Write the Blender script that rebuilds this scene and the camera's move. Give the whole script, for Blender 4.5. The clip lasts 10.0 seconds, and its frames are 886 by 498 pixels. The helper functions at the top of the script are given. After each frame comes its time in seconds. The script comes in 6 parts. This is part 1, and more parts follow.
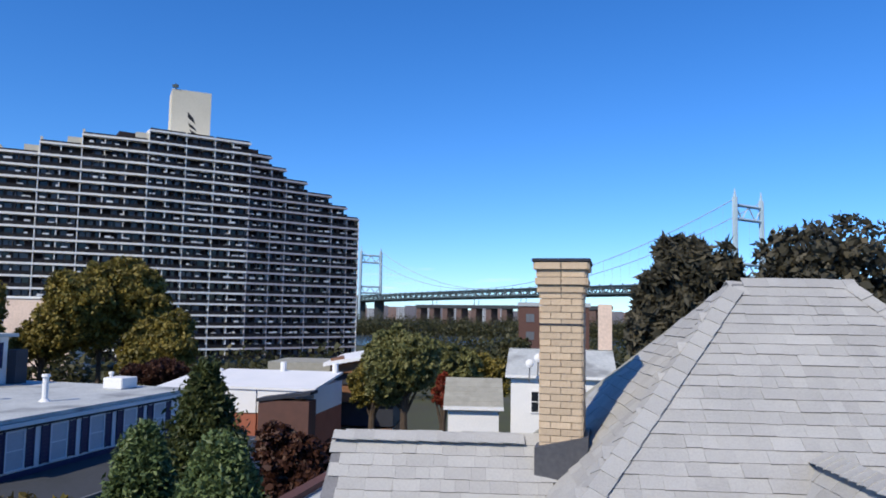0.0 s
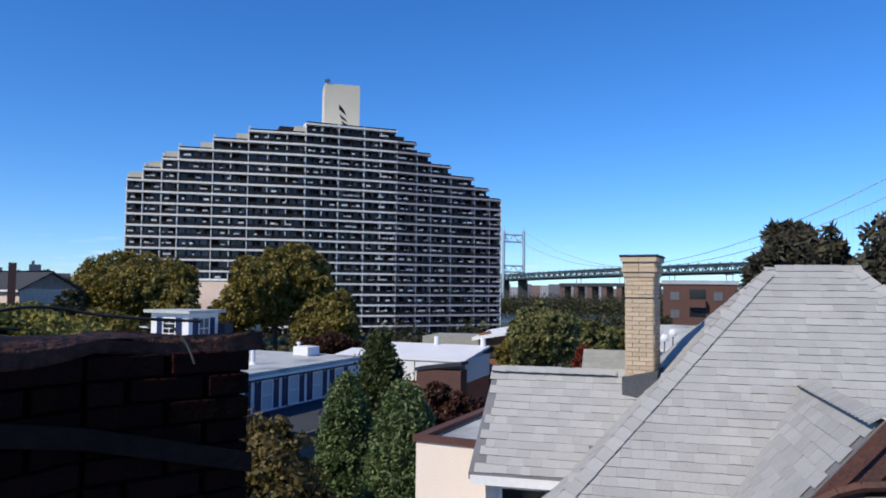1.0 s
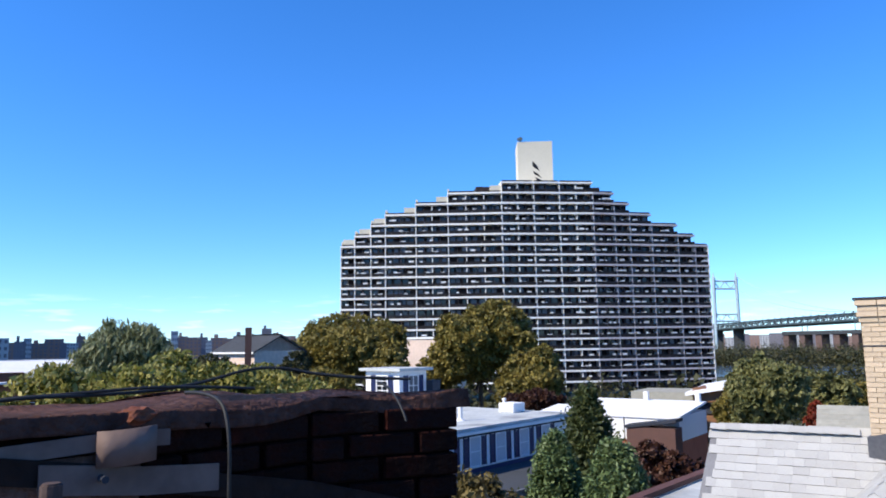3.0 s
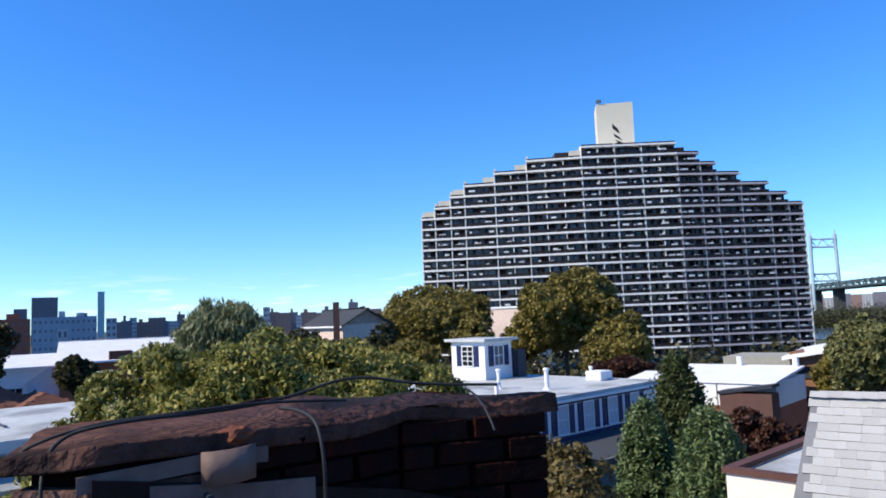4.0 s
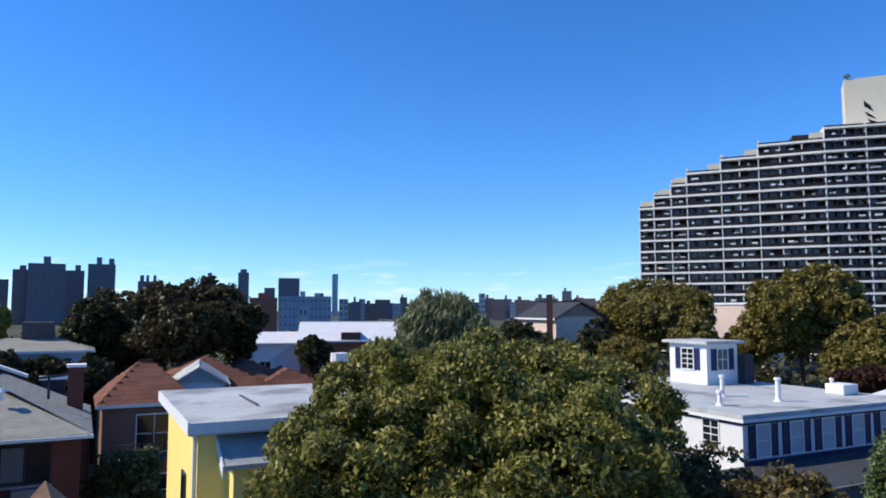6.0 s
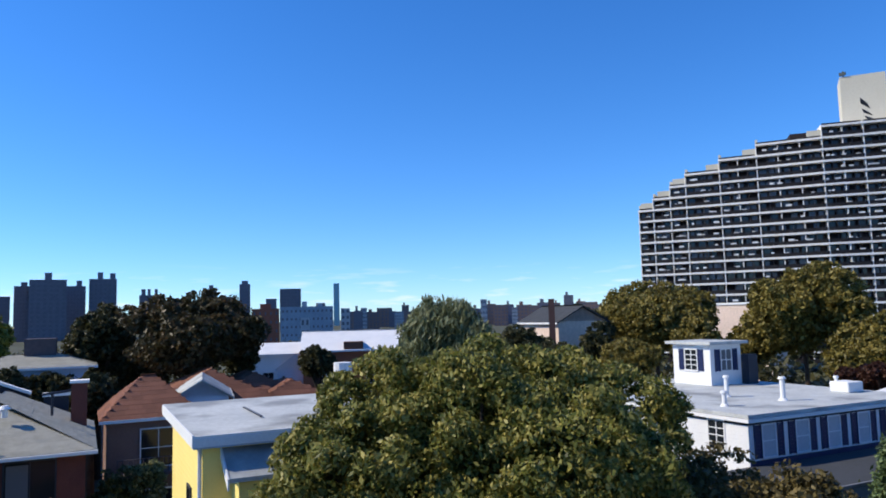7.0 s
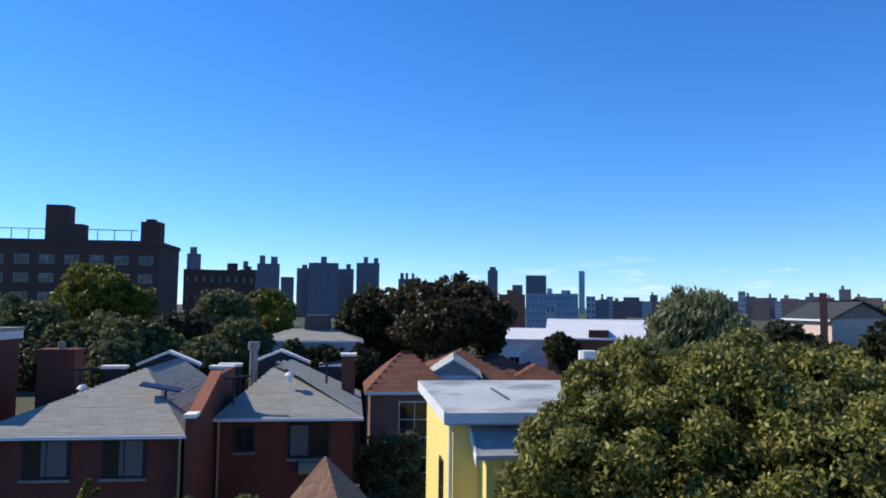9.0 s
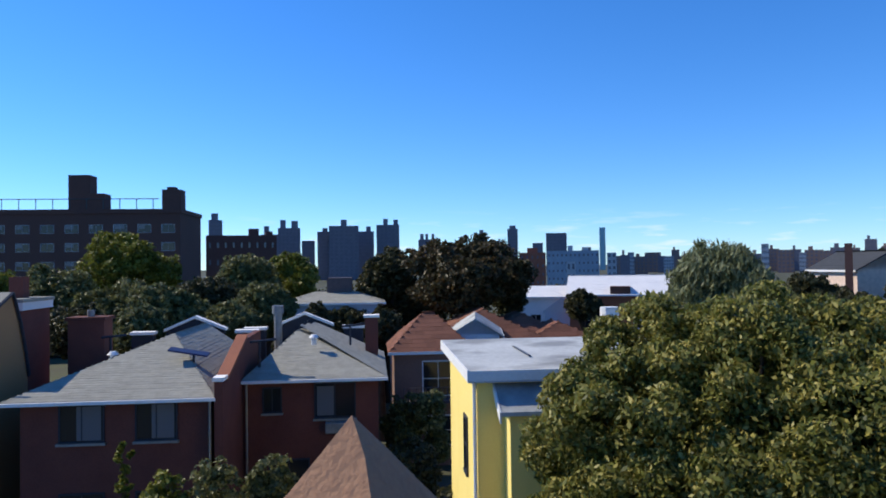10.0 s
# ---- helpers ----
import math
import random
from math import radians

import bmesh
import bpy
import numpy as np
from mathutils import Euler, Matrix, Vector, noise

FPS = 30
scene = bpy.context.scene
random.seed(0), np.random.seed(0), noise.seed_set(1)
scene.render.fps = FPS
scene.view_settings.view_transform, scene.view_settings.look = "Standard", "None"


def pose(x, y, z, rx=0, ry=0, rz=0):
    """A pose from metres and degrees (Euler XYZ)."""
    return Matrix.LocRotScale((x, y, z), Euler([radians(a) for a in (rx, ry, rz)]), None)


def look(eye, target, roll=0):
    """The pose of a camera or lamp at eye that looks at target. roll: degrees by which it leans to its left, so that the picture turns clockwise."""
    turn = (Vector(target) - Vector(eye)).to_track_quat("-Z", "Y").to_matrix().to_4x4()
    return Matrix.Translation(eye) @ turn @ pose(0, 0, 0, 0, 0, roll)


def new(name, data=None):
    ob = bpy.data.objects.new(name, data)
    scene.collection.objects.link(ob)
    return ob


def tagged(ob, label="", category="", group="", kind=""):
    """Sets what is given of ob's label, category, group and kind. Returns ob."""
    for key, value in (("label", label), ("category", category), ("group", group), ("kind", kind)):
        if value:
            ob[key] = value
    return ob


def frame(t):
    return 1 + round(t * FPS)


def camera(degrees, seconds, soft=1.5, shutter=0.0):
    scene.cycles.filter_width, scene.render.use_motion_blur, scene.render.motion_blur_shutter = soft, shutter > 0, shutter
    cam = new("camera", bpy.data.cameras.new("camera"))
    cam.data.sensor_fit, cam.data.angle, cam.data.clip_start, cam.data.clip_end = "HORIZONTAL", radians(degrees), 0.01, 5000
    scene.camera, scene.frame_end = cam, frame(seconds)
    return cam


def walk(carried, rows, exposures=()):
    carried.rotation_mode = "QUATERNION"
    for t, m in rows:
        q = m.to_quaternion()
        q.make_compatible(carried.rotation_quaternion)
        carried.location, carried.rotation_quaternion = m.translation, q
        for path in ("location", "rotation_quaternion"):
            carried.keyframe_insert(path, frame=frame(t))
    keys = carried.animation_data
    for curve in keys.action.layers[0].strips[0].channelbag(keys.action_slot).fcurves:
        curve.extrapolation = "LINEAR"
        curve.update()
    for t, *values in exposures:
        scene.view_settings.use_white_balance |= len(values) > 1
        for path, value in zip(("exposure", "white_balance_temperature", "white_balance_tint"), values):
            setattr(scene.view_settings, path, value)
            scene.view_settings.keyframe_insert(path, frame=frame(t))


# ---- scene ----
cam = camera(62.93, 10.0, soft=1.8)


def sight(x, y, z, yaw, pitch, lean):
    """A camera pose: yaw to the left of +y, pitch up, lean to the left, in degrees."""
    a, b = radians(yaw), radians(pitch)
    way = Vector((-math.sin(a) * math.cos(b), math.cos(a) * math.cos(b), math.sin(b)))
    return look((x, y, z), Vector((x, y, z)) + way, lean)


PATH = [
    (0.0, sight(-0.03, 4.1, 11.0, -5.18, 4.99, 1.0)),
    (0.2, sight(-0.02, 2.2, 11.0, -3.2, 4.4, 0.7)),
    (0.4, sight(0.0, 0.15, 11.0, -0.6, 3.6, 0.5)),
    (0.5, sight(0, 0, 11.00, -0.15, 3.41, 0.46)),
    (1.0, sight(0, 0, 11.00, 6.08, 3.16, 0.66)),
    (1.5, sight(0, 0, 11.00, 11.84, 2.67, -0.21)),
    (2.0, sight(0, 0, 11.00, 16.03, 1.76, -0.49)),
    (2.5, sight(0, 0, 11.00, 22.55, 2.53, -0.14)),
    (2.7, sight(0, 0, 11.00, 21.46, 4.72, 0.17)),
    (3.8, sight(0, 0, 11.03, 25.19, 10.82, -4.31)),
    (4.0, sight(0, 0, 11.06, 28.24, 5.29, -2.28)),
    (4.5, sight(0, 0, 11.31, 33.97, 1.20, -1.27)),
    (5.0, sight(0, 0, 11.44, 41.44, 4.10, 0.43)),
    (5.5, sight(0, 0, 11.44, 45.09, 3.76, 1.45)),
    (5.7, sight(0, 0, 11.44, 44.83, 4.51, 0.11)),
    (6.8, sight(0, 0, 11.44, 45.68, 4.90, -0.11)),
    (7.0, sight(0, 0, 11.44, 45.18, 5.24, -1.41)),
    (7.5, sight(0, 0, 11.44, 48.37, 5.18, 0.18)),
    (8.0, sight(0, 0, 11.44, 55.17, 4.05, 0.21)),
    (8.5, sight(0, 0, 11.44, 58.77, 4.10, 0.16)),
    (9.0, sight(0, 0, 11.44, 64.50, 4.38, 0.61)),
    (9.5, sight(0, 0, 11.44, 68.84, 2.80, 0.33)),
    (10.0, sight(0, 0, 11.44, 66.06, 1.23, -0.79)),
]
EXPOSURES = [(0.0, -0.1), (0.5, -0.25), (1.0, -0.2), (1.5, -0.05), (2.0, 0.2), (2.5, 0.45), (2.7, 0.45), (3.8, 0.35), (4.5, 0.2), (5.0, 0.12), (5.5, 0.08), (7.0, 0.05), (10.0, 0.0)]
walk(cam, PATH, EXPOSURES)

# ---- light ----
SUN_AZ, SUN_EL = 137.0, 40.0          # degrees to the left of +y, above the horizon
world = bpy.data.worlds.new("sky")
scene.world = world
world.use_nodes = True
wn, wl = world.node_tree.nodes, world.node_tree.links
sky = wn.new("ShaderNodeTexSky")
sky.sky_type = "NISHITA"
sky.sun_disc = False
sky.sun_elevation, sky.sun_rotation = radians(SUN_EL), radians(-SUN_AZ)
sky.altitude, sky.air_density, sky.dust_density, sky.ozone_density = 0, 1.0, 0.0, 6.0
deep = wn.new("ShaderNodeHueSaturation")
deep.inputs["Saturation"].default_value = 1.2
# clear dry air: the sky is read a little above the true direction, so that the horizon stays blue
clear = wn.new("ShaderNodeTexCoord")
lift_up = wn.new("ShaderNodeVectorMath")
lift_up.operation = "ADD"
lift_up.inputs[1].default_value = (0, 0, 0.018)
wl.new(clear.outputs["Generated"], lift_up.inputs[0])
wl.new(lift_up.outputs[0], sky.inputs["Vector"])
wl.new(sky.outputs[0], deep.inputs["Color"])
cool = wn.new("ShaderNodeMix")
cool.data_type, cool.blend_type = "RGBA", "MULTIPLY"
cool.inputs["Factor"].default_value = 1.0
cool.inputs["B"].default_value = (0.80, 0.975, 1.235, 1)
wl.new(deep.outputs[0], cool.inputs["A"])
# a few thin cloud streaks low over the horizon
way = wn.new("ShaderNodeTexCoord")
part_z = wn.new("ShaderNodeSeparateXYZ")
wl.new(way.outputs["Generated"], part_z.inputs[0])
flat = wn.new("ShaderNodeMapping")
flat.inputs["Scale"].default_value = (16, 16, 110)
wl.new(way.outputs["Generated"], flat.inputs[0])
puff = wn.new("ShaderNodeTexNoise")
puff.inputs["Scale"].default_value, puff.inputs["Detail"].default_value = 1.0, 5
wl.new(flat.outputs[0], puff.inputs["Vector"])
cut = wn.new("ShaderNodeMapRange")
cut.inputs["From Min"].default_value, cut.inputs["From Max"].default_value, cut.inputs["To Max"].default_value = 0.56, 0.74, 0.6
wl.new(puff.outputs["Fac"], cut.inputs["Value"])
low = wn.new("ShaderNodeMapRange")
low.inputs["From Min"].default_value, low.inputs["From Max"].default_value = 0.075, 0.03
wl.new(part_z.outputs["Z"], low.inputs["Value"])
veil = wn.new("ShaderNodeMath")
veil.operation = "MULTIPLY"
wl.new(cut.outputs[0], veil.inputs[0])
wl.new(low.outputs[0], veil.inputs[1])
cloud = wn.new("ShaderNodeMix")
cloud.data_type = "RGBA"
cloud.inputs["B"].default_value = (6.0, 6.6, 7.6, 1)
wl.new(veil.outputs[0], cloud.inputs["Factor"])
wl.new(cool.outputs["Result"], cloud.inputs["A"])
wl.new(cloud.outputs["Result"], wn["Background"].inputs[0])
wn["Background"].inputs[1].default_value = 0.153
lamp = bpy.data.lights.new("sun", "SUN")
lamp.energy, lamp.angle, lamp.color = 5.0, radians(0.53), (1.0, 0.90, 0.73)
sun = new("sun", lamp)
sa, se = radians(SUN_AZ), radians(SUN_EL)
sun.matrix_world = look((-90 * math.sin(sa) * math.cos(se), 90 * math.cos(sa) * math.cos(se), 90 * math.sin(se)), (0, 0, 0))


# ---- helpers for building ----
def polar(az, r):
    """The plan place r metres off, az degrees to the left of +y."""
    return -r * math.sin(radians(az)), r * math.cos(radians(az))


def ground_z(x, y):
    r = math.hypot(x, y)
    t = min(max((r - 45) / 140, 0), 1)
    return -4.0 * t * t * (3 - 2 * t)


def mesh_of(name, bm):
    me = bpy.data.meshes.new(name)
    bm.to_mesh(me)
    bm.free()
    return me


def part(name, bm, material, parent, label=""):
    me = bm if isinstance(bm, bpy.types.Mesh) else mesh_of(name, bm)
    if not me.materials:
        me.materials.append(material)
    ob = new(name, me)
    ob.parent = parent
    return tagged(ob, label)


def thing(name, place, turn=0.0, label="", category="", group="", kind=""):
    ob = new(name)
    ob.empty_display_size = 0.2
    ob.matrix_world = pose(*place, 0, 0, turn)
    return tagged(ob, label, category, group, kind)


def solo(name, bm, material, label="", category="", group="", kind=""):
    ob = new(name, bm if isinstance(bm, bpy.types.Mesh) else mesh_of(name, bm))
    ob.data.materials.append(material)
    return tagged(ob, label, category, group, kind)


def box(bm, x0, x1, y0, y1, z0, z1, m=None):
    v = [bm.verts.new((x, y, z)) for z in (z0, z1) for x, y in ((x0, y0), (x1, y0), (x1, y1), (x0, y1))]
    if m is not None:
        for w in v:
            w.co = m @ w.co
    for f in ((3, 2, 1, 0), (4, 5, 6, 7), (0, 1, 5, 4), (1, 2, 6, 5), (2, 3, 7, 6), (3, 0, 4, 7)):
        bm.faces.new([v[i] for i in f])
    return bm


def boxes(*rows):
    bm = bmesh.new()
    for r in rows:
        box(bm, *r)
    return bm


def plate(bm, pts, thick):
    """A slab under a polygon of points, thick metres deep."""
    top = [bm.verts.new(p) for p in pts]
    low = [bm.verts.new((p[0], p[1], p[2] - thick)) for p in pts]
    bm.faces.new(top)
    bm.faces.new(low[::-1])
    for i in range(len(pts)):
        j = (i + 1) % len(pts)
        bm.faces.new((low[i], low[j], top[j], top[i]))
    return bm


def rod(bm, a, b, r0, r1=None, n=8):
    """A round bar from a to b."""
    r1 = r0 if r1 is None else r1
    a, b = Vector(a), Vector(b)
    q = (b - a).to_track_quat("Z", "Y")
    rings = []
    for p, r in ((a, r0), (b, r1)):
        rings.append([bm.verts.new(p + q @ Vector((r * math.cos(6.2832 * i / n), r * math.sin(6.2832 * i / n), 0))) for i in range(n)])
    for i in range(n):
        bm.faces.new((rings[0][i], rings[0][(i + 1) % n], rings[1][(i + 1) % n], rings[1][i]))
    bm.faces.new(rings[0][::-1])
    bm.faces.new(rings[1])
    return bm


def rods(pairs, r, n=6):
    bm = bmesh.new()
    for a, b in pairs:
        rod(bm, a, b, r, n=n)
    return bm


def tube(bm, pts, r, n=6):
    for a, b in zip(pts[:-1], pts[1:]):
        rod(bm, a, b, r, n=n)
    return bm


def bevelled(bm, w, seg=1):
    bmesh.ops.bevel(bm, geom=list(bm.edges), offset=w, segments=seg, affect="EDGES", profile=0.5)
    return bm


# ---- materials ----
def material(name, a, b=None, rough=0.8, fine=30.0, coarse=1.5, bump=0.2, metal=0.0, each=0.0, island=0.0, stain=None, stain_at=0.62, spec=0.3):
    """Two tones mixed by coarse and fine noise, with relief; each: how far whole objects differ; island: how far loose pieces of one mesh differ."""
    m = bpy.data.materials.new(name)
    m.use_nodes = True
    n, l = m.node_tree.nodes, m.node_tree.links
    p = n["Principled BSDF"]
    p.inputs["Roughness"].default_value, p.inputs["Metallic"].default_value = rough, metal
    p.inputs["Specular IOR Level"].default_value = spec
    at = n.new("ShaderNodeTexCoord")
    b = b or tuple(c * 0.72 for c in a)
    one, two = n.new("ShaderNodeTexNoise"), n.new("ShaderNodeTexNoise")
    one.inputs["Scale"].default_value, two.inputs["Scale"].default_value = coarse, fine
    one.inputs["Detail"].default_value = two.inputs["Detail"].default_value = 4
    for t in (one, two):
        l.new(at.outputs["Object"], t.inputs["Vector"])
    add = n.new("ShaderNodeMath")
    add.operation = "MULTIPLY_ADD"
    add.inputs[1].default_value = 0.5
    l.new(one.outputs["Fac"], add.inputs[0])
    half = n.new("ShaderNodeMath")
    half.operation = "MULTIPLY"
    half.inputs[1].default_value = 0.5
    l.new(two.outputs["Fac"], half.inputs[0])
    l.new(half.outputs[0], add.inputs[2])
    ramp = n.new("ShaderNodeMapRange")
    ramp.inputs["From Min"].default_value, ramp.inputs["From Max"].default_value = 0.35, 0.65
    l.new(add.outputs[0], ramp.inputs["Value"])
    mix = n.new("ShaderNodeMix")
    mix.data_type = "RGBA"
    mix.inputs["A"].default_value, mix.inputs["B"].default_value = (*a, 1), (*b, 1)
    l.new(ramp.outputs[0], mix.inputs["Factor"])
    out = mix.outputs["Result"]
    if stain:
        big = n.new("ShaderNodeTexNoise")
        big.inputs["Scale"].default_value, big.inputs["Detail"].default_value = coarse * 0.6, 6
        l.new(at.outputs["Object"], big.inputs["Vector"])
        cut = n.new("ShaderNodeMapRange")
        cut.inputs["From Min"].default_value, cut.inputs["From Max"].default_value = stain_at - 0.06, stain_at + 0.06
        l.new(big.outputs["Fac"], cut.inputs["Value"])
        sm = n.new("ShaderNodeMix")
        sm.data_type = "RGBA"
        sm.inputs["B"].default_value = (*stain, 1)
        l.new(out, sm.inputs["A"])
        l.new(cut.outputs[0], sm.inputs["Factor"])
        out = sm.outputs["Result"]
    for much, src in ((each, "ShaderNodeObjectInfo"), (island, "ShaderNodeNewGeometry")):
        if much:
            info = n.new(src)
            vary = n.new("ShaderNodeMapRange")
            vary.inputs["To Min"].default_value, vary.inputs["To Max"].default_value = 1 - much, 1 + much
            l.new(info.outputs["Random" if much == each and src.endswith("ObjectInfo") else "Random Per Island"], vary.inputs["Value"])
            hsv = n.new("ShaderNodeHueSaturation")
            l.new(out, hsv.inputs["Color"])
            l.new(vary.outputs[0], hsv.inputs["Value"])
            out = hsv.outputs["Color"]
    l.new(out, p.inputs["Base Color"])
    if bump:
        bp = n.new("ShaderNodeBump")
        bp.inputs["Strength"].default_value, bp.inputs["Distance"].default_value = bump, 0.02
        l.new(two.outputs["Fac"], bp.inputs["Height"])
        l.new(bp.outputs[0], p.inputs["Normal"])
    return m


def leaf_material(name, a, b, c):
    """Leaves in three tones by loose piece, letting some light through."""
    m = bpy.data.materials.new(name)
    m.use_nodes = True
    n, l = m.node_tree.nodes, m.node_tree.links
    p = n["Principled BSDF"]
    p.inputs["Roughness"].default_value = 0.5
    p.inputs["Specular IOR Level"].default_value = 0.25
    geo, at, ns = n.new("ShaderNodeNewGeometry"), n.new("ShaderNodeTexCoord"), n.new("ShaderNodeTexNoise")
    ns.inputs["Scale"].default_value, ns.inputs["Detail"].default_value = 0.7, 3
    l.new(at.outputs["Object"], ns.inputs["Vector"])
    add = n.new("ShaderNodeMath")
    add.operation = "ADD"
    l.new(geo.outputs["Random Per Island"], add.inputs[0])
    l.new(ns.outputs["Fac"], add.inputs[1])
    ramp = n.new("ShaderNodeValToRGB")
    half = n.new("ShaderNodeMath")
    half.operation = "MULTIPLY"
    half.inputs[1].default_value = 0.5
    l.new(add.outputs[0], half.inputs[0])
    l.new(half.outputs[0], ramp.inputs[0])
    e = ramp.color_ramp.elements
    e[0].position, e[0].color = 0.22, (*a, 1)
    e[1].position, e[1].color = 0.78, (*c, 1)
    e.new(0.5).color = (*b, 1)
    l.new(ramp.outputs[0], p.inputs["Base Color"])
    tr, mx = n.new("ShaderNodeBsdfTranslucent"), n.new("ShaderNodeMixShader")
    l.new(ramp.outputs[0], tr.inputs[0])
    mx.inputs[0].default_value = 0.27
    l.new(p.outputs[0], mx.inputs[1])
    l.new(tr.outputs[0], mx.inputs[2])
    l.new(mx.outputs[0], n["Material Output"].inputs[0])
    return m


def glassy(name, tint, rough=0.08):
    m = bpy.data.materials.new(name)
    m.use_nodes = True
    p = m.node_tree.nodes["Principled BSDF"]
    p.inputs["Base Color"].default_value = (*tint, 1)
    p.inputs["Roughness"].default_value = rough
    p.inputs["Specular IOR Level"].default_value = 0.5
    return m


SHINGLE = material("pale_grey_shingle", (0.42, 0.415, 0.40), (0.33, 0.33, 0.325), 0.95, 60, 1.2, 0.5, each=0.08, spec=0.1)
SHINGLE_J = material("pale_grey_shingle_field", (0.42, 0.415, 0.40), (0.33, 0.33, 0.325), 0.95, 60, 1.2, 0.5, island=0.08, spec=0.1)
ROOF_BASE = material("shingle_underlay", (0.20, 0.20, 0.21), None, 0.95, 40, 2)
ROOF_GREY = material("grey_asphalt_roof", (0.36, 0.35, 0.30), (0.27, 0.265, 0.225), 0.95, 40, 3.0, 0.4, island=0.06, spec=0.1)
ROOF_BROWN = material("red_brown_roof", (0.20, 0.085, 0.052), (0.14, 0.06, 0.04), 0.9, 20, 0.7, 0.3, island=0.15)
BUFF = material("buff_brick", (0.53, 0.42, 0.30), (0.44, 0.34, 0.24), 0.9, 40, 4, 0.4, each=0.13)
MORTAR = material("grey_mortar", (0.44, 0.37, 0.29), None, 0.95, 50, 3)
DARKROOF = material("dark_slate_roof", (0.055, 0.06, 0.07), (0.04, 0.045, 0.05), 0.9, 8, 0.6, 0.2)
BROWNWALL = material("brown_pink_wall", (0.23, 0.14, 0.11), (0.18, 0.11, 0.09), 0.85, 10, 0.6, 0.2)
EDGE = material("shingle_butt_edge", (0.20, 0.20, 0.20), None, 0.95, 30, 2)
# strap, stub brick and mortar: the face's deep shade is in these near-black colours
STRAP = material("shade_dark_metal", (0.026, 0.015, 0.013), (0.013, 0.008, 0.007), 0.75, 40, 9, 0.4, metal=0.1, spec=0.15)
OLDBRICK = material("shade_dark_red_brick", (0.034, 0.0095, 0.007), (0.012, 0.0045, 0.0035), 0.95, 60, 14, 0.9, each=0.3, stain=(0.014, 0.007, 0.006), stain_at=0.55, spec=0.04)
OLDMORT = material("shade_dark_mortar", (0.010, 0.0045, 0.0035), None, 0.95, 40, 5, 0.6, spec=0.04)
TAR = material("weathered_tar", (0.120, 0.060, 0.046), (0.048, 0.025, 0.021), 0.85, 60, 9, 0.9, stain=(0.025, 0.016, 0.015), stain_at=0.58, spec=0.06)
CEMENT = material("old_cement", (0.190, 0.110, 0.088), (0.060, 0.034, 0.028), 0.95, 50, 11, 0.9, stain=(0.32, 0.21, 0.17), stain_at=0.64, spec=0.04)
LEAD = material("grey_flashing", (0.13, 0.13, 0.14), (0.09, 0.09, 0.10), 0.5, 20, 3, 0.1, metal=0.5)
ZINC = material("weathered_zinc", (0.30, 0.30, 0.30), (0.20, 0.19, 0.18), 0.5, 20, 4, 0.2, metal=0.4)
RUST = material("rusty_iron", (0.20, 0.055, 0.02), (0.09, 0.03, 0.018), 0.85, 40, 8, 0.5)
BLACKPIPE = material("dark_pipe", (0.10, 0.070, 0.062), (0.06, 0.042, 0.038), 0.8, 30, 8, 0.4, spec=0.1)
DULLZINC = material("dull_zinc", (0.17, 0.118, 0.103), (0.10, 0.07, 0.062), 0.7, 40, 12, 0.12, metal=0.1, spec=0.2)
CABLE = material("black_cable", (0.02, 0.02, 0.02), None, 0.6)
WHITE = material("white_paint", (0.78, 0.78, 0.77), (0.66, 0.67, 0.68), 0.6, 15, 0.8, 0.1)
WHITE_ROOF = material("silver_white_roof", (0.52, 0.54, 0.53), (0.37, 0.39, 0.39), 0.75, 8, 0.7, 0.15, stain=(0.25, 0.26, 0.26), stain_at=0.58)
SIDING = material("white_siding", (0.76, 0.76, 0.76), (0.68, 0.69, 0.70), 0.6, 10, 0.6, 0.1)
NAVY = material("navy_shutter_paint", (0.012, 0.02, 0.075), (0.02, 0.03, 0.09), 0.5, 20, 2, 0.1)
DARKTRIM = material("dark_trim", (0.03, 0.035, 0.05), None, 0.6)
PALE = material("cream_stucco", (0.80, 0.70, 0.62), (0.73, 0.64, 0.57), 0.9, 30, 0.7, 0.25)
PARAPET = material("red_brown_coping", (0.12, 0.055, 0.045), None, 0.8)
YELLOW = material("yellow_clapboard", (0.92, 0.74, 0.25), (0.86, 0.68, 0.21), 0.7, 20, 0.7, 0.15)
BRICK = material("red_brick_wall", (0.165, 0.056, 0.042), (0.115, 0.04, 0.032), 0.9, 18, 1.0, 0.4, each=0.08)
BRICKP = material("orange_coping", (0.33, 0.12, 0.06), (0.25, 0.09, 0.05), 0.8, 10, 1)
TAN = material("tan_slate_cap", (0.36, 0.20, 0.115), (0.28, 0.15, 0.09), 0.85, 25, 3, 0.5)
GLASS = glassy("dark_window_glass", (0.015, 0.018, 0.022))
PANE = glassy("pale_curtained_glass", (0.12, 0.13, 0.15), 0.15)
CONC = material("white_concrete", (0.88, 0.85, 0.80), (0.80, 0.77, 0.73), 0.85, 6, 0.1, 0.1)
CREAM = material("cream_concrete", (0.62, 0.58, 0.47), (0.55, 0.51, 0.41), 0.85, 3, 0.1, 0.1)
# the white concrete again, darker and pinkish for the wing the sun only grazes
SHADECONC = material("shaded_pinkish_concrete", (0.60, 0.53, 0.52), (0.50, 0.44, 0.44), 0.85, 6, 0.1, 0.1)
BALCONYGLASS = glassy("blue_grey_curtained_glass", (0.09, 0.10, 0.14), 0.2)
BLIND = material("pale_window_blind", (0.50, 0.52, 0.56), (0.42, 0.44, 0.48), 0.5, 20, 2, 0.05)
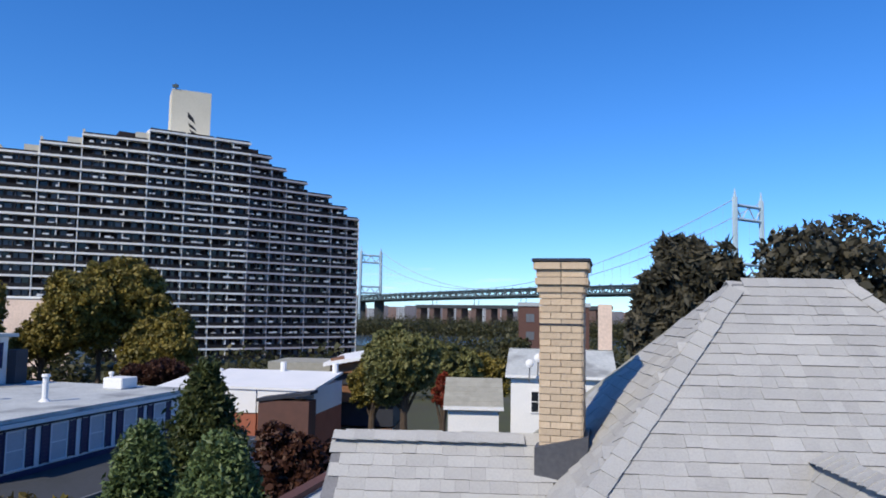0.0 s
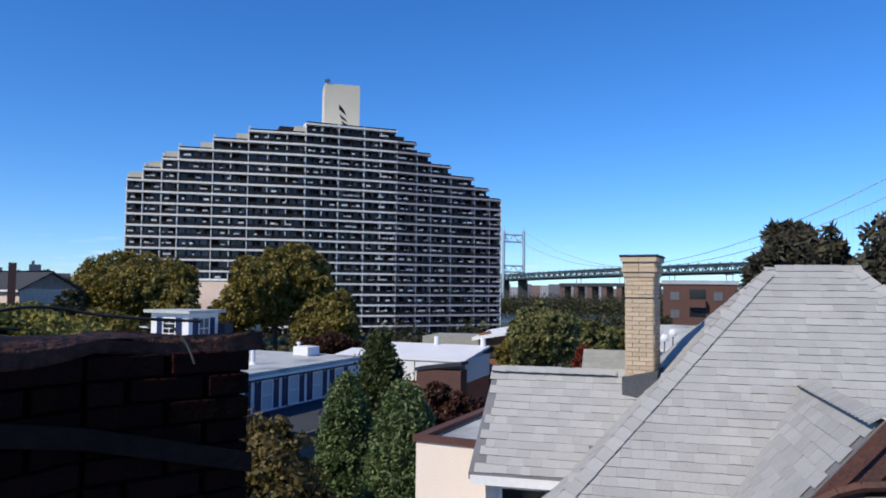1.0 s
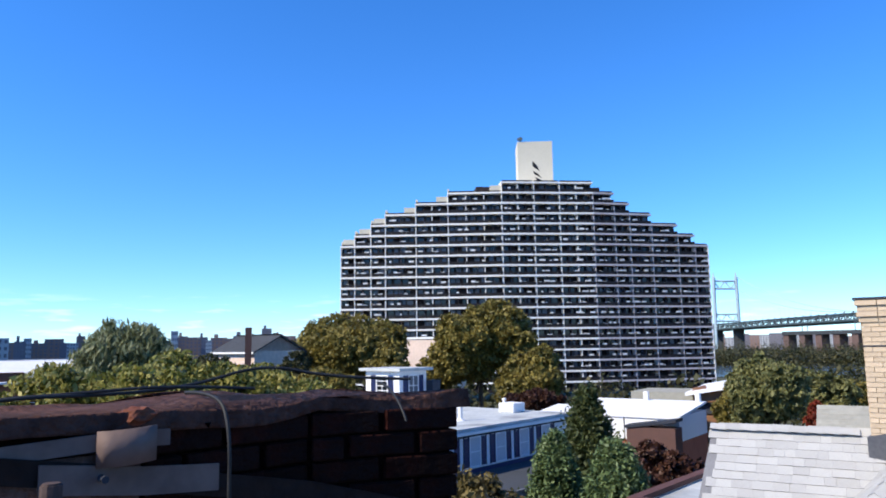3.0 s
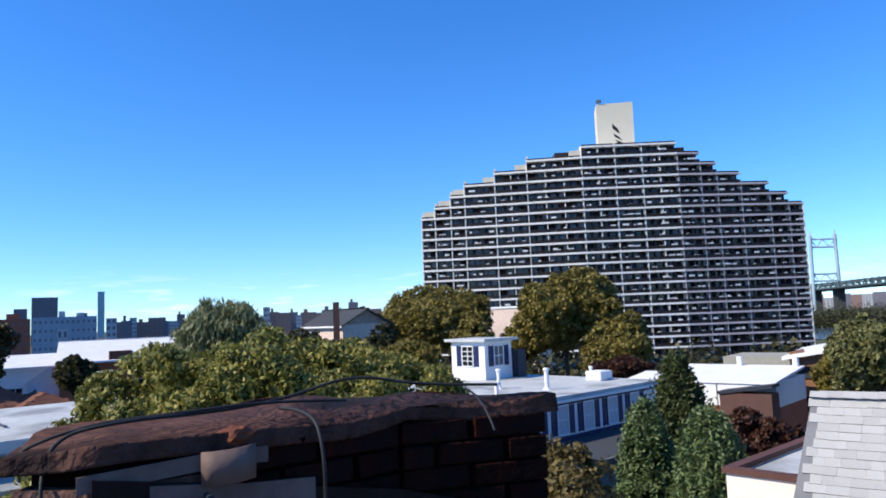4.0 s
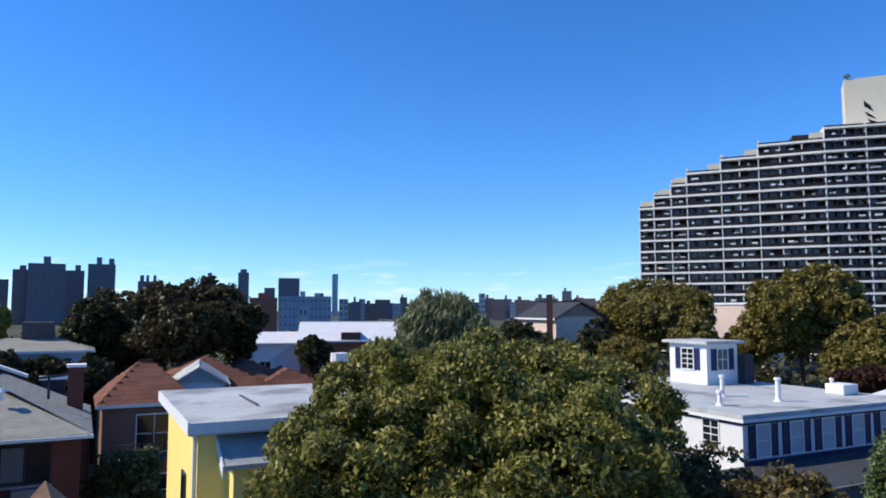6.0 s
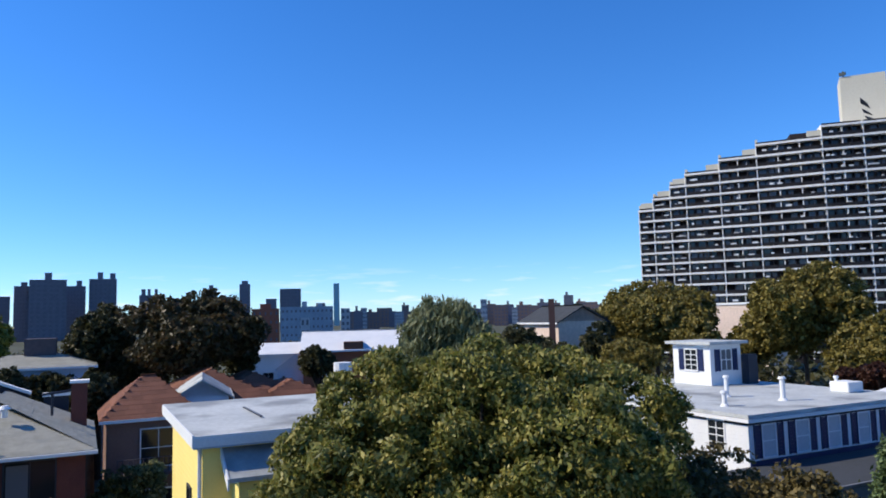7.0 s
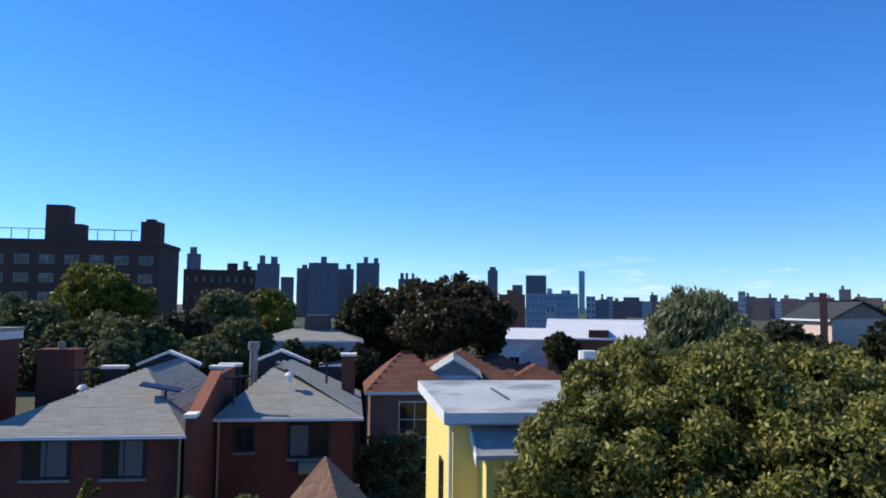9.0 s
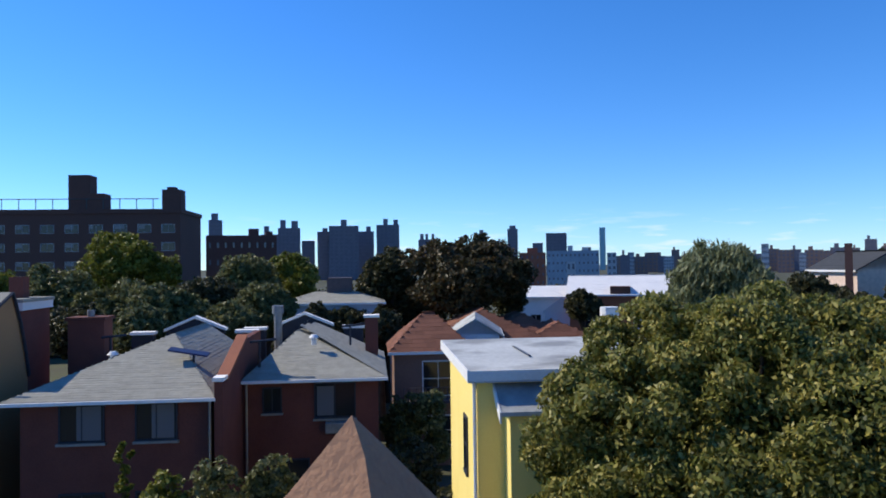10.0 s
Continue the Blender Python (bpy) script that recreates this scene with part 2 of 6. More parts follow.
DIVIDER = material("brown_grey_divider", (0.12, 0.095, 0.095), (0.08, 0.065, 0.07), 0.85, 4, 0.1, 0.1)
# balcony shade is put into this near-black brown wall colour
RECESS = material("shade_dark_recess_wall", (0.028, 0.020, 0.021), (0.018, 0.013, 0.015), 0.8, 3, 0.15, 0.0)
RAIL = material("dark_bronze_rail", (0.016, 0.013, 0.013), None, 0.6)
BARK = material("bark", (0.09, 0.065, 0.045), (0.05, 0.038, 0.03), 0.95, 20, 3, 0.7)
GROUND = material("yard_ground", (0.075, 0.085, 0.035), (0.06, 0.055, 0.04), 0.95, 3, 0.08, 0.3, stain=(0.10, 0.10, 0.10))
WATER = glassy("river_water", (0.06, 0.09, 0.12), 0.12)
STEEL = material("green_grey_steel", (0.055, 0.085, 0.095), (0.04, 0.06, 0.07), 0.6, 1, 0.05, 0)
# far haze is mixed into this steel's pale blue-green colour
TOWERSTEEL = material("haze_pale_steel", (0.40, 0.53, 0.62), None, 0.7, 1, 0.05, 0)
VIADUCT = material("dark_red_viaduct", (0.13, 0.085, 0.075), None, 0.8, 1, 0.05, 0)
DARKSTEEL = material("dark_steel", (0.05, 0.055, 0.06), None, 0.6, 1, 0.05, 0)
APT = material("brown_brick_block", (0.115, 0.060, 0.050), (0.09, 0.05, 0.043), 0.9, 3, 0.1, 0)
WOOD = material("brown_wood", (0.24, 0.12, 0.06), (0.16, 0.08, 0.045), 0.8, 12, 1.5, 0.2)
BARGE = material("red_brown_barge_board", (0.13, 0.055, 0.04), (0.06, 0.035, 0.032), 0.75, 30, 3, 0.4)
PINK = material("pale_pink_wall", (0.74, 0.58, 0.48), None, 0.85, 3, 0.2, 0.1)
GREYWALL = material("grey_siding", (0.30, 0.32, 0.35), (0.24, 0.26, 0.29), 0.7, 6, 0.5, 0.1)
BLUEWALL = material("pale_blue_siding", (0.48, 0.56, 0.66), (0.42, 0.50, 0.60), 0.7, 6, 0.5, 0.1)
OCHRE = material("ochre_stucco", (0.40, 0.225, 0.105), (0.33, 0.19, 0.09), 0.9, 20, 0.6, 0.2)
FARA = material("far_grey_facade", (0.18, 0.175, 0.21), None, 0.85, 0.3, 0.02, 0)
FARB = material("far_brown_facade", (0.30, 0.20, 0.17), None, 0.85, 0.3, 0.02, 0, island=0.35)
FARC = material("far_pale_facade", (0.42, 0.45, 0.48), None, 0.85, 0.3, 0.02, 0)
FARW = glassy("far_windows", (0.12, 0.12, 0.145), 0.7)
TEAL = glassy("teal_glass_facade", (0.22, 0.42, 0.48), 0.3)
FARBLUE = material("far_blue_grey_facade", (0.30, 0.37, 0.44), None, 0.8, 0.3, 0.02, 0)
REDBLOCK = material("far_red_brick", (0.33, 0.115, 0.07), None, 0.85, 1, 0.05, 0)

L_MAPLE = leaf_material("maple_leaves", (0.045, 0.056, 0.012), (0.152, 0.162, 0.031), (0.42, 0.355, 0.10))
L_OLIVE = leaf_material("olive_leaves", (0.075, 0.068, 0.018), (0.18, 0.15, 0.035), (0.29, 0.225, 0.055))
L_DARK = leaf_material("dark_leaves", (0.024, 0.029, 0.012), (0.055, 0.058, 0.024), (0.10, 0.088, 0.036))
L_DUSK = leaf_material("dusky_leaves", (0.034, 0.034, 0.024), (0.070, 0.066, 0.046), (0.12, 0.105, 0.07))
L_GREEN = leaf_material("green_leaves", (0.058, 0.066, 0.026), (0.135, 0.145, 0.052), (0.25, 0.235, 0.09))
L_YG = leaf_material("yellow_green_leaves", (0.07, 0.08, 0.012), (0.16, 0.17, 0.022), (0.26, 0.24, 0.04))
L_BLUE = leaf_material("blue_green_needles", (0.045, 0.075, 0.028), (0.105, 0.155, 0.060), (0.18, 0.24, 0.10))
L_PINE = leaf_material("dark_needles", (0.030, 0.042, 0.014), (0.060, 0.078, 0.026), (0.10, 0.115, 0.04))
L_BURG = leaf_material("burgundy_leaves", (0.025, 0.012, 0.010), (0.06, 0.025, 0.018), (0.11, 0.05, 0.03))
L_RED = leaf_material("red_leaves", (0.12, 0.02, 0.012), (0.22, 0.035, 0.02), (0.28, 0.07, 0.03))
L_RUST = leaf_material("rust_topped_leaves", (0.034, 0.034, 0.014), (0.058, 0.050, 0.020), (0.105, 0.066, 0.028))
L_BROWN = leaf_material("brownish_leaves", (0.055, 0.046, 0.018), (0.125, 0.10, 0.036), (0.21, 0.16, 0.06))
L_WILLOW = leaf_material("willow_leaves", (0.10, 0.12, 0.055), (0.17, 0.19, 0.09), (0.25, 0.26, 0.14))

# ---- ground ----
bm = bmesh.new()
rings = []
for r in (0, 20, 45, 70, 100, 130, 160, 185, 300, 480, 900, 2000, 4600):
    if r == 0:
        rings.append([bm.verts.new((0, 0, 0))])
    else:
        rings.append([bm.verts.new((r * math.sin(6.28319 * i / 48), r * math.cos(6.28319 * i / 48), ground_z(0, r))) for i in range(48)])
for a, b in zip(rings[:-1], rings[1:]):
    for i in range(48):
        j = (i + 1) % 48
        bm.faces.new((a[0], b[j], b[i]) if len(a) == 1 else (a[i], a[j], b[j], b[i]))
bmesh.ops.recalc_face_normals(bm, faces=bm.faces)
solo("ground", bm, GROUND, "low ground of yards and grass reaching the horizon", "ground", kind="structure")
bm = bmesh.new()
plate(bm, [(*polar(a, r), -3.6) for a, r in ((20, 330), (20, 430), (0, 450), (-22, 450), (-22, 330), (0, 320))], 0.2)
bmesh.ops.recalc_face_normals(bm, faces=bm.faces)
solo("water", bm, WATER, "grey-blue river water beyond the trees", "water", kind="structure")


# ---- trees ----
def leaf_mesh(name, centres, sizes, size, stretch, rng, droop=0.0, facing=None, loose=0.95):
    """Loose leaves: folded diamonds strewn about the centres of clumps; facing: which way each one turns its face."""
    k = len(centres)
    n = rng.normal(size=(k, 3))
    if facing is None:
        n[:, 2] = np.abs(n[:, 2]) + 0.35
    else:
        n = n * loose + facing
    n /= np.linalg.norm(n, axis=1)[:, None]
    a = rng.normal(size=(k, 3))
    if droop:
        a[:, 2] -= droop
    a -= (a * n).sum(1)[:, None] * n
    a /= np.linalg.norm(a, axis=1)[:, None]
    b = np.cross(n, a)
    s = size * rng.uniform(0.6, 1.3, k)[:, None] * sizes[:, None]
    tip, tail = centres + a * s * 0.5 * stretch, centres - a * s * 0.5 * stretch
    fold = -n * s * 0.12
    left, right = centres + b * s * 0.36 + fold, centres - b * s * 0.36 + fold
    verts = np.stack([tail, right, tip, left], 1).reshape(-1, 3)
    me = bpy.data.meshes.new(name)
    me.vertices.add(4 * k)
    me.vertices.foreach_set("co", verts.ravel())
    me.loops.add(4 * k)
    me.loops.foreach_set("vertex_index", np.arange(4 * k))
    me.polygons.add(k)
    me.polygons.foreach_set("loop_start", np.arange(k) * 4)
    me.update(calc_edges=True)
    return me


def tree(name, place, lumps, leaves, size, mat, seed, label, trunk=0.25, group="", clump=0.55, fill=0.45, stretch=1.3, droop=0.0, trunk_top=None, tuft=34):
    """lumps: (x, y, z, rx, ry, rz) from the tree's foot. Leaves gather in clumps over the lumps' shells, with gaps between."""
    rng = np.random.default_rng(seed)
    x, y = place
    z = ground_z(x, y)
    t = thing(name, (x, y, z), 0, label, "tree" if "tree" in name else "shrub", group)
    lum = np.array(lumps, float)
    vol = (lum[:, 3] * lum[:, 4] * lum[:, 5]) ** (2 / 3)
    per = max(8, int(leaves / tuft))
    pick = rng.choice(len(lum), per, p=vol / vol.sum())
    d = rng.normal(size=(per, 3))
    d /= np.linalg.norm(d, axis=1)[:, None]
    rad = rng.uniform(fill, 1.0, per) ** 0.6 * rng.uniform(0.86, 1.1, per)
    cl = lum[pick, :3] + d * lum[pick, 3:] * rad[:, None]
    who = rng.integers(0, per, leaves)
    spread = clump * lum[pick][who, 3:].min(1)[:, None] * 0.34
    face = rng.normal(size=(leaves, 3))
    face += 0.5 * d[who] * np.linalg.norm(face, axis=1)[:, None] + (0, 0, 0.45)
    face /= np.linalg.norm(face, axis=1)[:, None]
    pts = cl[who] + face * spread * (1, 1, 0.8) * 1.9 * rng.uniform(0.2, 1.0, leaves)[:, None] ** 0.55
    part("crown", leaf_mesh("crown", pts, rng.uniform(0.8, 1.2, leaves), size, stretch, rng, droop, face), mat, t)
    bm = bmesh.new()
    top = trunk_top or float((lum[:, 2] * vol).sum() / vol.sum())
    mid = Vector((float(lum[:, 0].mean()) * 0.5, float(lum[:, 1].mean()) * 0.5, top * 0.55))
    rod(bm, (0, 0, -0.2), mid, trunk, trunk * 0.75, 9)
    rod(bm, mid, (float(lum[:, 0].mean()), float(lum[:, 1].mean()), top), trunk * 0.74, trunk * 0.3, 8)
    for i in range(0, per, max(1, per // 14)):
        rod(bm, mid.lerp(Vector((0, 0, top)), rng.uniform(0, 0.5)), Vector(cl[i]), trunk * 0.36, trunk * 0.08, 5)
    part("trunk", bm, BARK, t)
    return t


# ---- the house with the pale shingle roof ----
def inside(poly, s, t):
    hit = False
    for (x0, y0), (x1, y1) in zip(poly, poly[1:] + poly[:1]):
        if (y0 > t) != (y1 > t) and s < (x1 - x0) * (t - y0) / (y1 - y0) + x0:
            hit = not hit
    return hit


def shingle_shape(w, e, thick):
    """One tab: thick at its lower edge, thin at its upper one."""
    bm = bmesh.new()
    box(bm, -w / 2 + 0.001, w / 2 - 0.001, 0, e * 1.12, 0.0, thick)
    bm.faces.ensure_lookup_table()
    bm.faces[2].material_index = 1
    for v in bm.verts:
        if v.co.y > e * 0.5 and v.co.z > 0.005:
            v.co.z = 0.004
    return mesh_of("shingle", bm)


def tab_mesh(rows, long):
    """Many tabs in one bmesh: (half width, thickness, place)."""
    bm = bmesh.new()
    for half, th, m in rows:
        v = [bm.verts.new(m @ Vector(p)) for p in ((-half, 0, 0), (half, 0, 0), (half, long, 0), (-half, long, 0), (-half, 0, th), (half, 0, th), (half, long, 0.003), (-half, long, 0.003))]
        for f in ((3, 2, 1, 0), (4, 5, 6, 7), (0, 1, 5, 4), (1, 2, 6, 5), (2, 3, 7, 6), (3, 0, 4, 7)):
            bm.faces.new([v[i] for i in f])
    return bm


def shingle_field(parent, p0, along, up, poly, w, e, limit, seed):
    """Courses of tabs over a polygon given along the eave and up the slope; limit: how many are pieces of their own."""
    rng = np.random.default_rng(seed)
    along, up = Vector(along).normalized(), Vector(up).normalized()
    out = along.cross(up)
    base = Matrix((along, up, out)).transposed().to_4x4()
    tabs = {}
    for wk in (0.6, 0.85, 1.15):
        for th in (0.011, 0.017):
            tabs[wk, th] = shingle_shape(w * wk, e, th)
            tabs[wk, th].materials.append(SHINGLE)
            tabs[wk, th].materials.append(EDGE)
    spots, row = [], 0
    t = min(q[1] for q in poly)
    while t < max(q[1] for q in poly):
        s = min(q[0] for q in poly) + (row % 2) * w / 2 + rng.uniform(-0.03, 0.03)
        while s < max(q[0] for q in poly):
            wk = (0.6, 0.85, 1.15)[rng.integers(0, 3)]
            if inside(poly, s + w * wk / 2, t + e * 0.4):
                spots.append((s + w * wk / 2, t, wk, 0.017 if rng.random() < 0.4 else 0.011))
            s += w * wk
        t += e
        row += 1
    bm = bmesh.new()
    tabs_at = []
    for k, (s, t, wk, th) in enumerate(spots):
        lift = 0.004 + rng.uniform(0, 0.003)
        m = Matrix.Translation(Vector(p0) + along * s + up * (t + rng.uniform(-0.006, 0.006)) + out * lift) @ base
        if k < limit:
            o = new("shingle", tabs[wk, th])
            o.parent = parent
            o.matrix_local = m
        else:
            tabs_at.append((w * wk / 2 - 0.001, th, m))
    if len(spots) > limit:
        bm.free()
        bm = tab_mesh(tabs_at, e * 1.1)
        bm.faces.ensure_lookup_table()
        for i in range(2, len(bm.faces), 6):
            bm.faces[i].material_index = 1
        rest = tagged(part("shingles", bm, SHINGLE_J, parent), kind="stuff")
        rest.data.materials.append(EDGE)
    else:
        bm.free()


HZ = 11.36
house = thing("house", (0, 0, 0), -8, "house with a steep pale-grey shingle hip roof and dormer", "house")
roof = part("roof", plate(bmesh.new(), [(-1.62, 8.24, HZ - 3.76), (6.22, 8.24, HZ - 3.76), (3.40, 12, HZ), (2.14, 12, HZ)], 0.12), ROOF_BASE, house)
bm = bmesh.new()
plate(bm, [(-1.62, 15.8, HZ - 3.76), (-1.62, 8.24, HZ - 3.76), (2.14, 12, HZ), (2.14, 12.2, HZ)], 0.12)
plate(bm, [(6.22, 8.24, HZ - 3.76), (6.22, 15.9, HZ - 3.76), (3.40, 12.2, HZ), (3.40, 12, HZ)], 0.12)
plate(bm, [(6.22, 15.9, HZ - 3.76), (-1.62, 15.8, HZ - 3.76), (2.14, 12.2, HZ), (3.40, 12.2, HZ)], 0.12)
part("roof_side", bm, ROOF_GREY, house)
part("wall", boxes((-1.3, 5.9, 8.6, 15.5, 0, HZ - 3.8)), PALE, house)
Q = 2 ** 0.5
shingle_field(roof, (-1.62, 8.24, HZ - 3.76), (1, 0, 0), (0, 1, 1), [(0.05, 0.05), (7.75, 0.05), (5.0, 3.76 * Q), (3.78, 3.76 * Q)], 0.23, 0.137, 230, 3)
# left slope of the main roof, seen edge-on above the wing
shingle_field(roof, (-1.62, 15.8, HZ - 3.76), (0, -1, 0), (1, 0, 1), [(1.5, 1.0), (7.3, 0.1), (3.8, 3.7 * Q), (3.6, 3.7 * Q)], 0.23, 0.137, 40, 5)
# hip and ridge caps


def caps(parent, a, b, wide, step, seed):
    rng = np.random.default_rng(seed)
    a, b = Vector(a), Vector(b)
    d = (b - a).normalized()
    side = d.cross(Vector((0, 0, 1))).normalized()
    up = side.cross(d)
    m0 = Matrix((side, d, up)).transposed().to_4x4()
    shape = bmesh.new()
    for sx in (-1, 1):
        vs = [shape.verts.new(p) for p in ((0, 0, 0.02), (sx * wide, 0, -wide * 0.45), (sx * wide, step * 1.15, -wide * 0.45 - 0.012), (0, step * 1.15, 0.006), (0, 0, 0), (sx * wide, 0, -wide * 0.45 - 0.02))]
        f = shape.faces.new(vs[:4] if sx > 0 else vs[3::-1])
        shape.faces.new((vs[0], vs[4], vs[5], vs[1]) if sx > 0 else (vs[1], vs[5], vs[4], vs[0]))
    me = mesh_of("cap_shingle", shape)
    me.materials.append(SHINGLE)
    k = int((b - a).length / step)
    for i in range(k):
        o = new("cap_shingle", me)
        o.parent = parent
        o.matrix_local = Matrix.Translation(a + d * (i * step) + up * 0.03) @ m0 @ pose(0, 0, 0, 0, 0, rng.uniform(-1.5, 1.5))


caps(roof, (-1.62, 8.24, HZ - 3.76), (2.14, 12, HZ), 0.14, 0.2, 1)
caps(roof, (6.22, 8.24, HZ - 3.76), (3.40, 12, HZ), 0.13, 0.2, 2)
caps(roof, (2.1, 12.1, HZ - 0.01), (3.45, 12.1, HZ - 0.01), 0.13, 0.2, 4)

# lower ridge on the far side
rw = part("side_roof", plate(bmesh.new(), [(4.0, 9.4, 8.4), (11, 9.4, 8.4), (11, 11.3, 10.28), (4.0, 11.3, 10.28)], 0.1), ROOF_BASE, house)
shingle_field(rw, (4.0, 9.4, 8.4), (1, 0, 0), (0, 1, 0.99), [(0, 0.4), (4.2, 0.4), (4.2, 2.66), (0, 2.66)], 0.23, 0.137, 0, 8)
caps(rw, (4.0, 11.3, 10.29), (10.9, 11.3, 10.29), 0.12, 0.22, 6)

# wing
wing = part("wing_roof", plate(bmesh.new(), [(-2.15, 10.2, 8.42), (-0.8, 10.2, 8.42), (0.51, 11.5, 9.73), (-2.02, 11.5, 9.73)], 0.1), ROOF_BASE, house)
part("wing_roof_back", plate(bmesh.new(), [(0.5, 11.5, 9.73), (0.5, 13.2, 8.1), (-2.02, 13.2, 8.1), (-2.02, 11.5, 9.73)], 0.1), ROOF_GREY, house)
shingle_field(wing, (-2.15, 10.2, 8.42), (1, 0, 0), (0, 1.3, 1.31), [(0.1, 0.0), (1.42, 0.0), (2.72, 1.845), (0.2, 1.845)], 0.23, 0.137, 120, 11)
caps(wing, (-2.04, 11.5, 9.745), (0.02, 11.5, 9.745), 0.11, 0.21, 12)
part("wing_wall", boxes((-1.95, -0.6, 10.45, 13.0, 0, 8.4)), PALE, house)
part("fascia", boxes((-2.12, -0.83, 10.16, 10.2, 8.26, 8.38)), WHITE, house, "white eave board")
win = part("window", boxes((-1.75, -0.75, 10.40, 10.44, 7.2, 7.25), (-1.75, -0.75, 10.40, 10.44, 8.17, 8.22), (-1.75, -1.7, 10.40, 10.44, 7.2, 8.2), (-0.8, -0.75, 10.40, 10.44, 7.2, 8.2)), WHITE, house)
part("pane", boxes((-1.7, -0.8, 10.41, 10.43, 7.25, 8.17)), GLASS, win)

# dormer
DZ, DU, DV, DM = 9.84, 2.33, 7.54, 1.15
dorm = part("dormer", boxes((DU - 0.85, DU + 0.85, 7.9, 9.5, 7.5, 8.75)), PALE, house, "gabled dormer with red-brown barge boards")
for sx in (-1, 1):
    run = 1.55
    bm = bmesh.new()
    pts = [(DU, DV, DZ), (DU + sx * run, DV, DZ - DM * run), (DU + sx * run, DV + 2.94 - DM * run + 0.0, DZ - DM * run), (DU, DV + 2.94, DZ)]
    pts[2] = (DU + sx * run, 12 - (HZ - (DZ - DM * run)), DZ - DM * run)
    plate(bm, pts if sx > 0 else pts[::-1], 0.07)
    dr = part("dormer_roof", bm, ROOF_BASE, dorm)
    tabs_at = []
    rng = np.random.default_rng(30 + sx)
    length = (1 + DM * DM) ** 0.5
    slope = Vector((sx, 0, -DM)).normalized()
    out = Vector((sx * DM, 0, 1)).normalized()
    along = Vector((0, 1, 0))
    base = Matrix((along, -slope, out)).transposed().to_4x4()
    t = 0.08
    row = 0
    while t < run * length - 0.1:
        v = DV + 0.02 + (row % 2) * 0.12
        depth = (t + 0.08) / length
        end = 12 - (HZ - (DZ - DM * depth))
        while v < end - 0.05:
            m = Matrix.Translation(Vector((DU, v + 0.15, DZ)) + slope * (t + 0.165) + out * (0.008 + rng.uniform(0, 0.006))) @ base
            tabs_at.append((0.145, 0.013, m))
            v += 0.3
        t += 0.165
        row += 1
    bm = tab_mesh(tabs_at, 0.18)
    bm.faces.ensure_lookup_table()
    for i in range(2, len(bm.faces), 6):
        bm.faces[i].material_index = 1
    rest = tagged(part("shingles", bm, SHINGLE_J, dr), kind="stuff")
    rest.data.materials.append(EDGE)
    # barge boards in two steps
    for name, off, deep, w, mat_ in (("barge_board", -0.03, 0.05, 0.17, BARGE), ("inner_board", 0.02, 0.06, 0.30, BARGE)):
        bm = bmesh.new()
        top = Vector((DU, DV + off, DZ - (0.02 if name == "barge_board" else 0.15)))
        low = top + slope * 2.3
        nrm = Vector((0, 1, 0))
        dn = Vector((0, 0, -w))
        vs = [top, low, low + dn, top + dn * 1.2]
        a = [bm.verts.new(p) for p in vs]
        b = [bm.verts.new(p + nrm * deep) for p in vs]
        bm.faces.new(a)
        bm.faces.new(b[::-1])
        for i in range(4):
            bm.faces.new((a[i], b[i], b[(i + 1) % 4], a[(i + 1) % 4]))
        bmesh.ops.recalc_face_normals(bm, faces=bm.faces)
        part(name, bm, mat_, dorm)
caps(dorm, (DU, DV - 0.02, DZ + 0.01), (DU, DV + 2.9, DZ + 0.01), 0.15, 0.13, 17)
# gable field: tympanum with the overhang's shade as dark colour, a tan arch below
bm = bmesh.new()
vs = [bm.verts.new(p) for p in ((DU, DV + 0.28, DZ - 0.3), (DU - 1.2, DV + 0.28, DZ - 1.68), (DU + 1.2, DV + 0.28, DZ - 1.68))]
bm.faces.new(vs[::1])
bmesh.ops.solidify(bm, geom=list(bm.faces), thickness=0.05)
part("tympanum", bm, DARKTRIM, dorm, "recessed gable board coloured dark for overhang shade")
bm = bmesh.new()
vs = [bm.verts.new(p) for p in ((DU, DV + 0.2, DZ - 0.42), (DU - 0.2, DV + 0.2, DZ - 0.68), (DU + 0.2, DV + 0.2, DZ - 0.68))]
bm.faces.new(vs)
bmesh.ops.solidify(bm, geom=list(bm.faces), thickness=0.04)
part("gable_light", bm, WHITE, dorm, "small white triangular light")
bm = bmesh.new()
tube(bm, [(DU + 0.85 * math.cos(a), DV - 0.03, DZ - 1.25 + 0.66 * math.sin(a)) for a in [math.pi * i / 12 for i in range(13)]], 0.05, 6)
part("arch_hood", bm, BARGE, dorm)
bm = bmesh.new()
ring = [(DU + 0.75 * math.cos(a), DZ - 1.25 + 0.55 * math.sin(a)) for a in [math.pi * i / 16 for i in range(17)]]
ring = [(DU + 0.75, DZ - 2.2)] + ring + [(DU - 0.75, DZ - 2.2)]
a = [bm.verts.new((x, DV - 0.0, z)) for x, z in ring]
b = [bm.verts.new((x, DV + 0.27, z)) for x, z in ring]
bm.faces.new(a)
bm.faces.new(b[::-1])
for i in range(len(a)):
    j = (i + 1) % len(a)
    bm.faces.new((a[i], b[i], b[j], a[j]))
bmesh.ops.recalc_face_normals(bm, faces=bm.faces)
part("arch", bm, TAN, dorm, "tan rounded arch")

# chimney on the wing's ridge
CX, CY = polar(-8.1, 11.25)
chim = thing("chimney", (CX, CY, 8.9), -18.4, "tall buff brick chimney with corbelled top and dark flashing", "chimney")
CW, CD, CH = 0.40, 0.62, 2.61
part("core", boxes((0.008, CW - 0.008, 0.008, CD - 0.008, 0, CH)), MORTAR, chim)


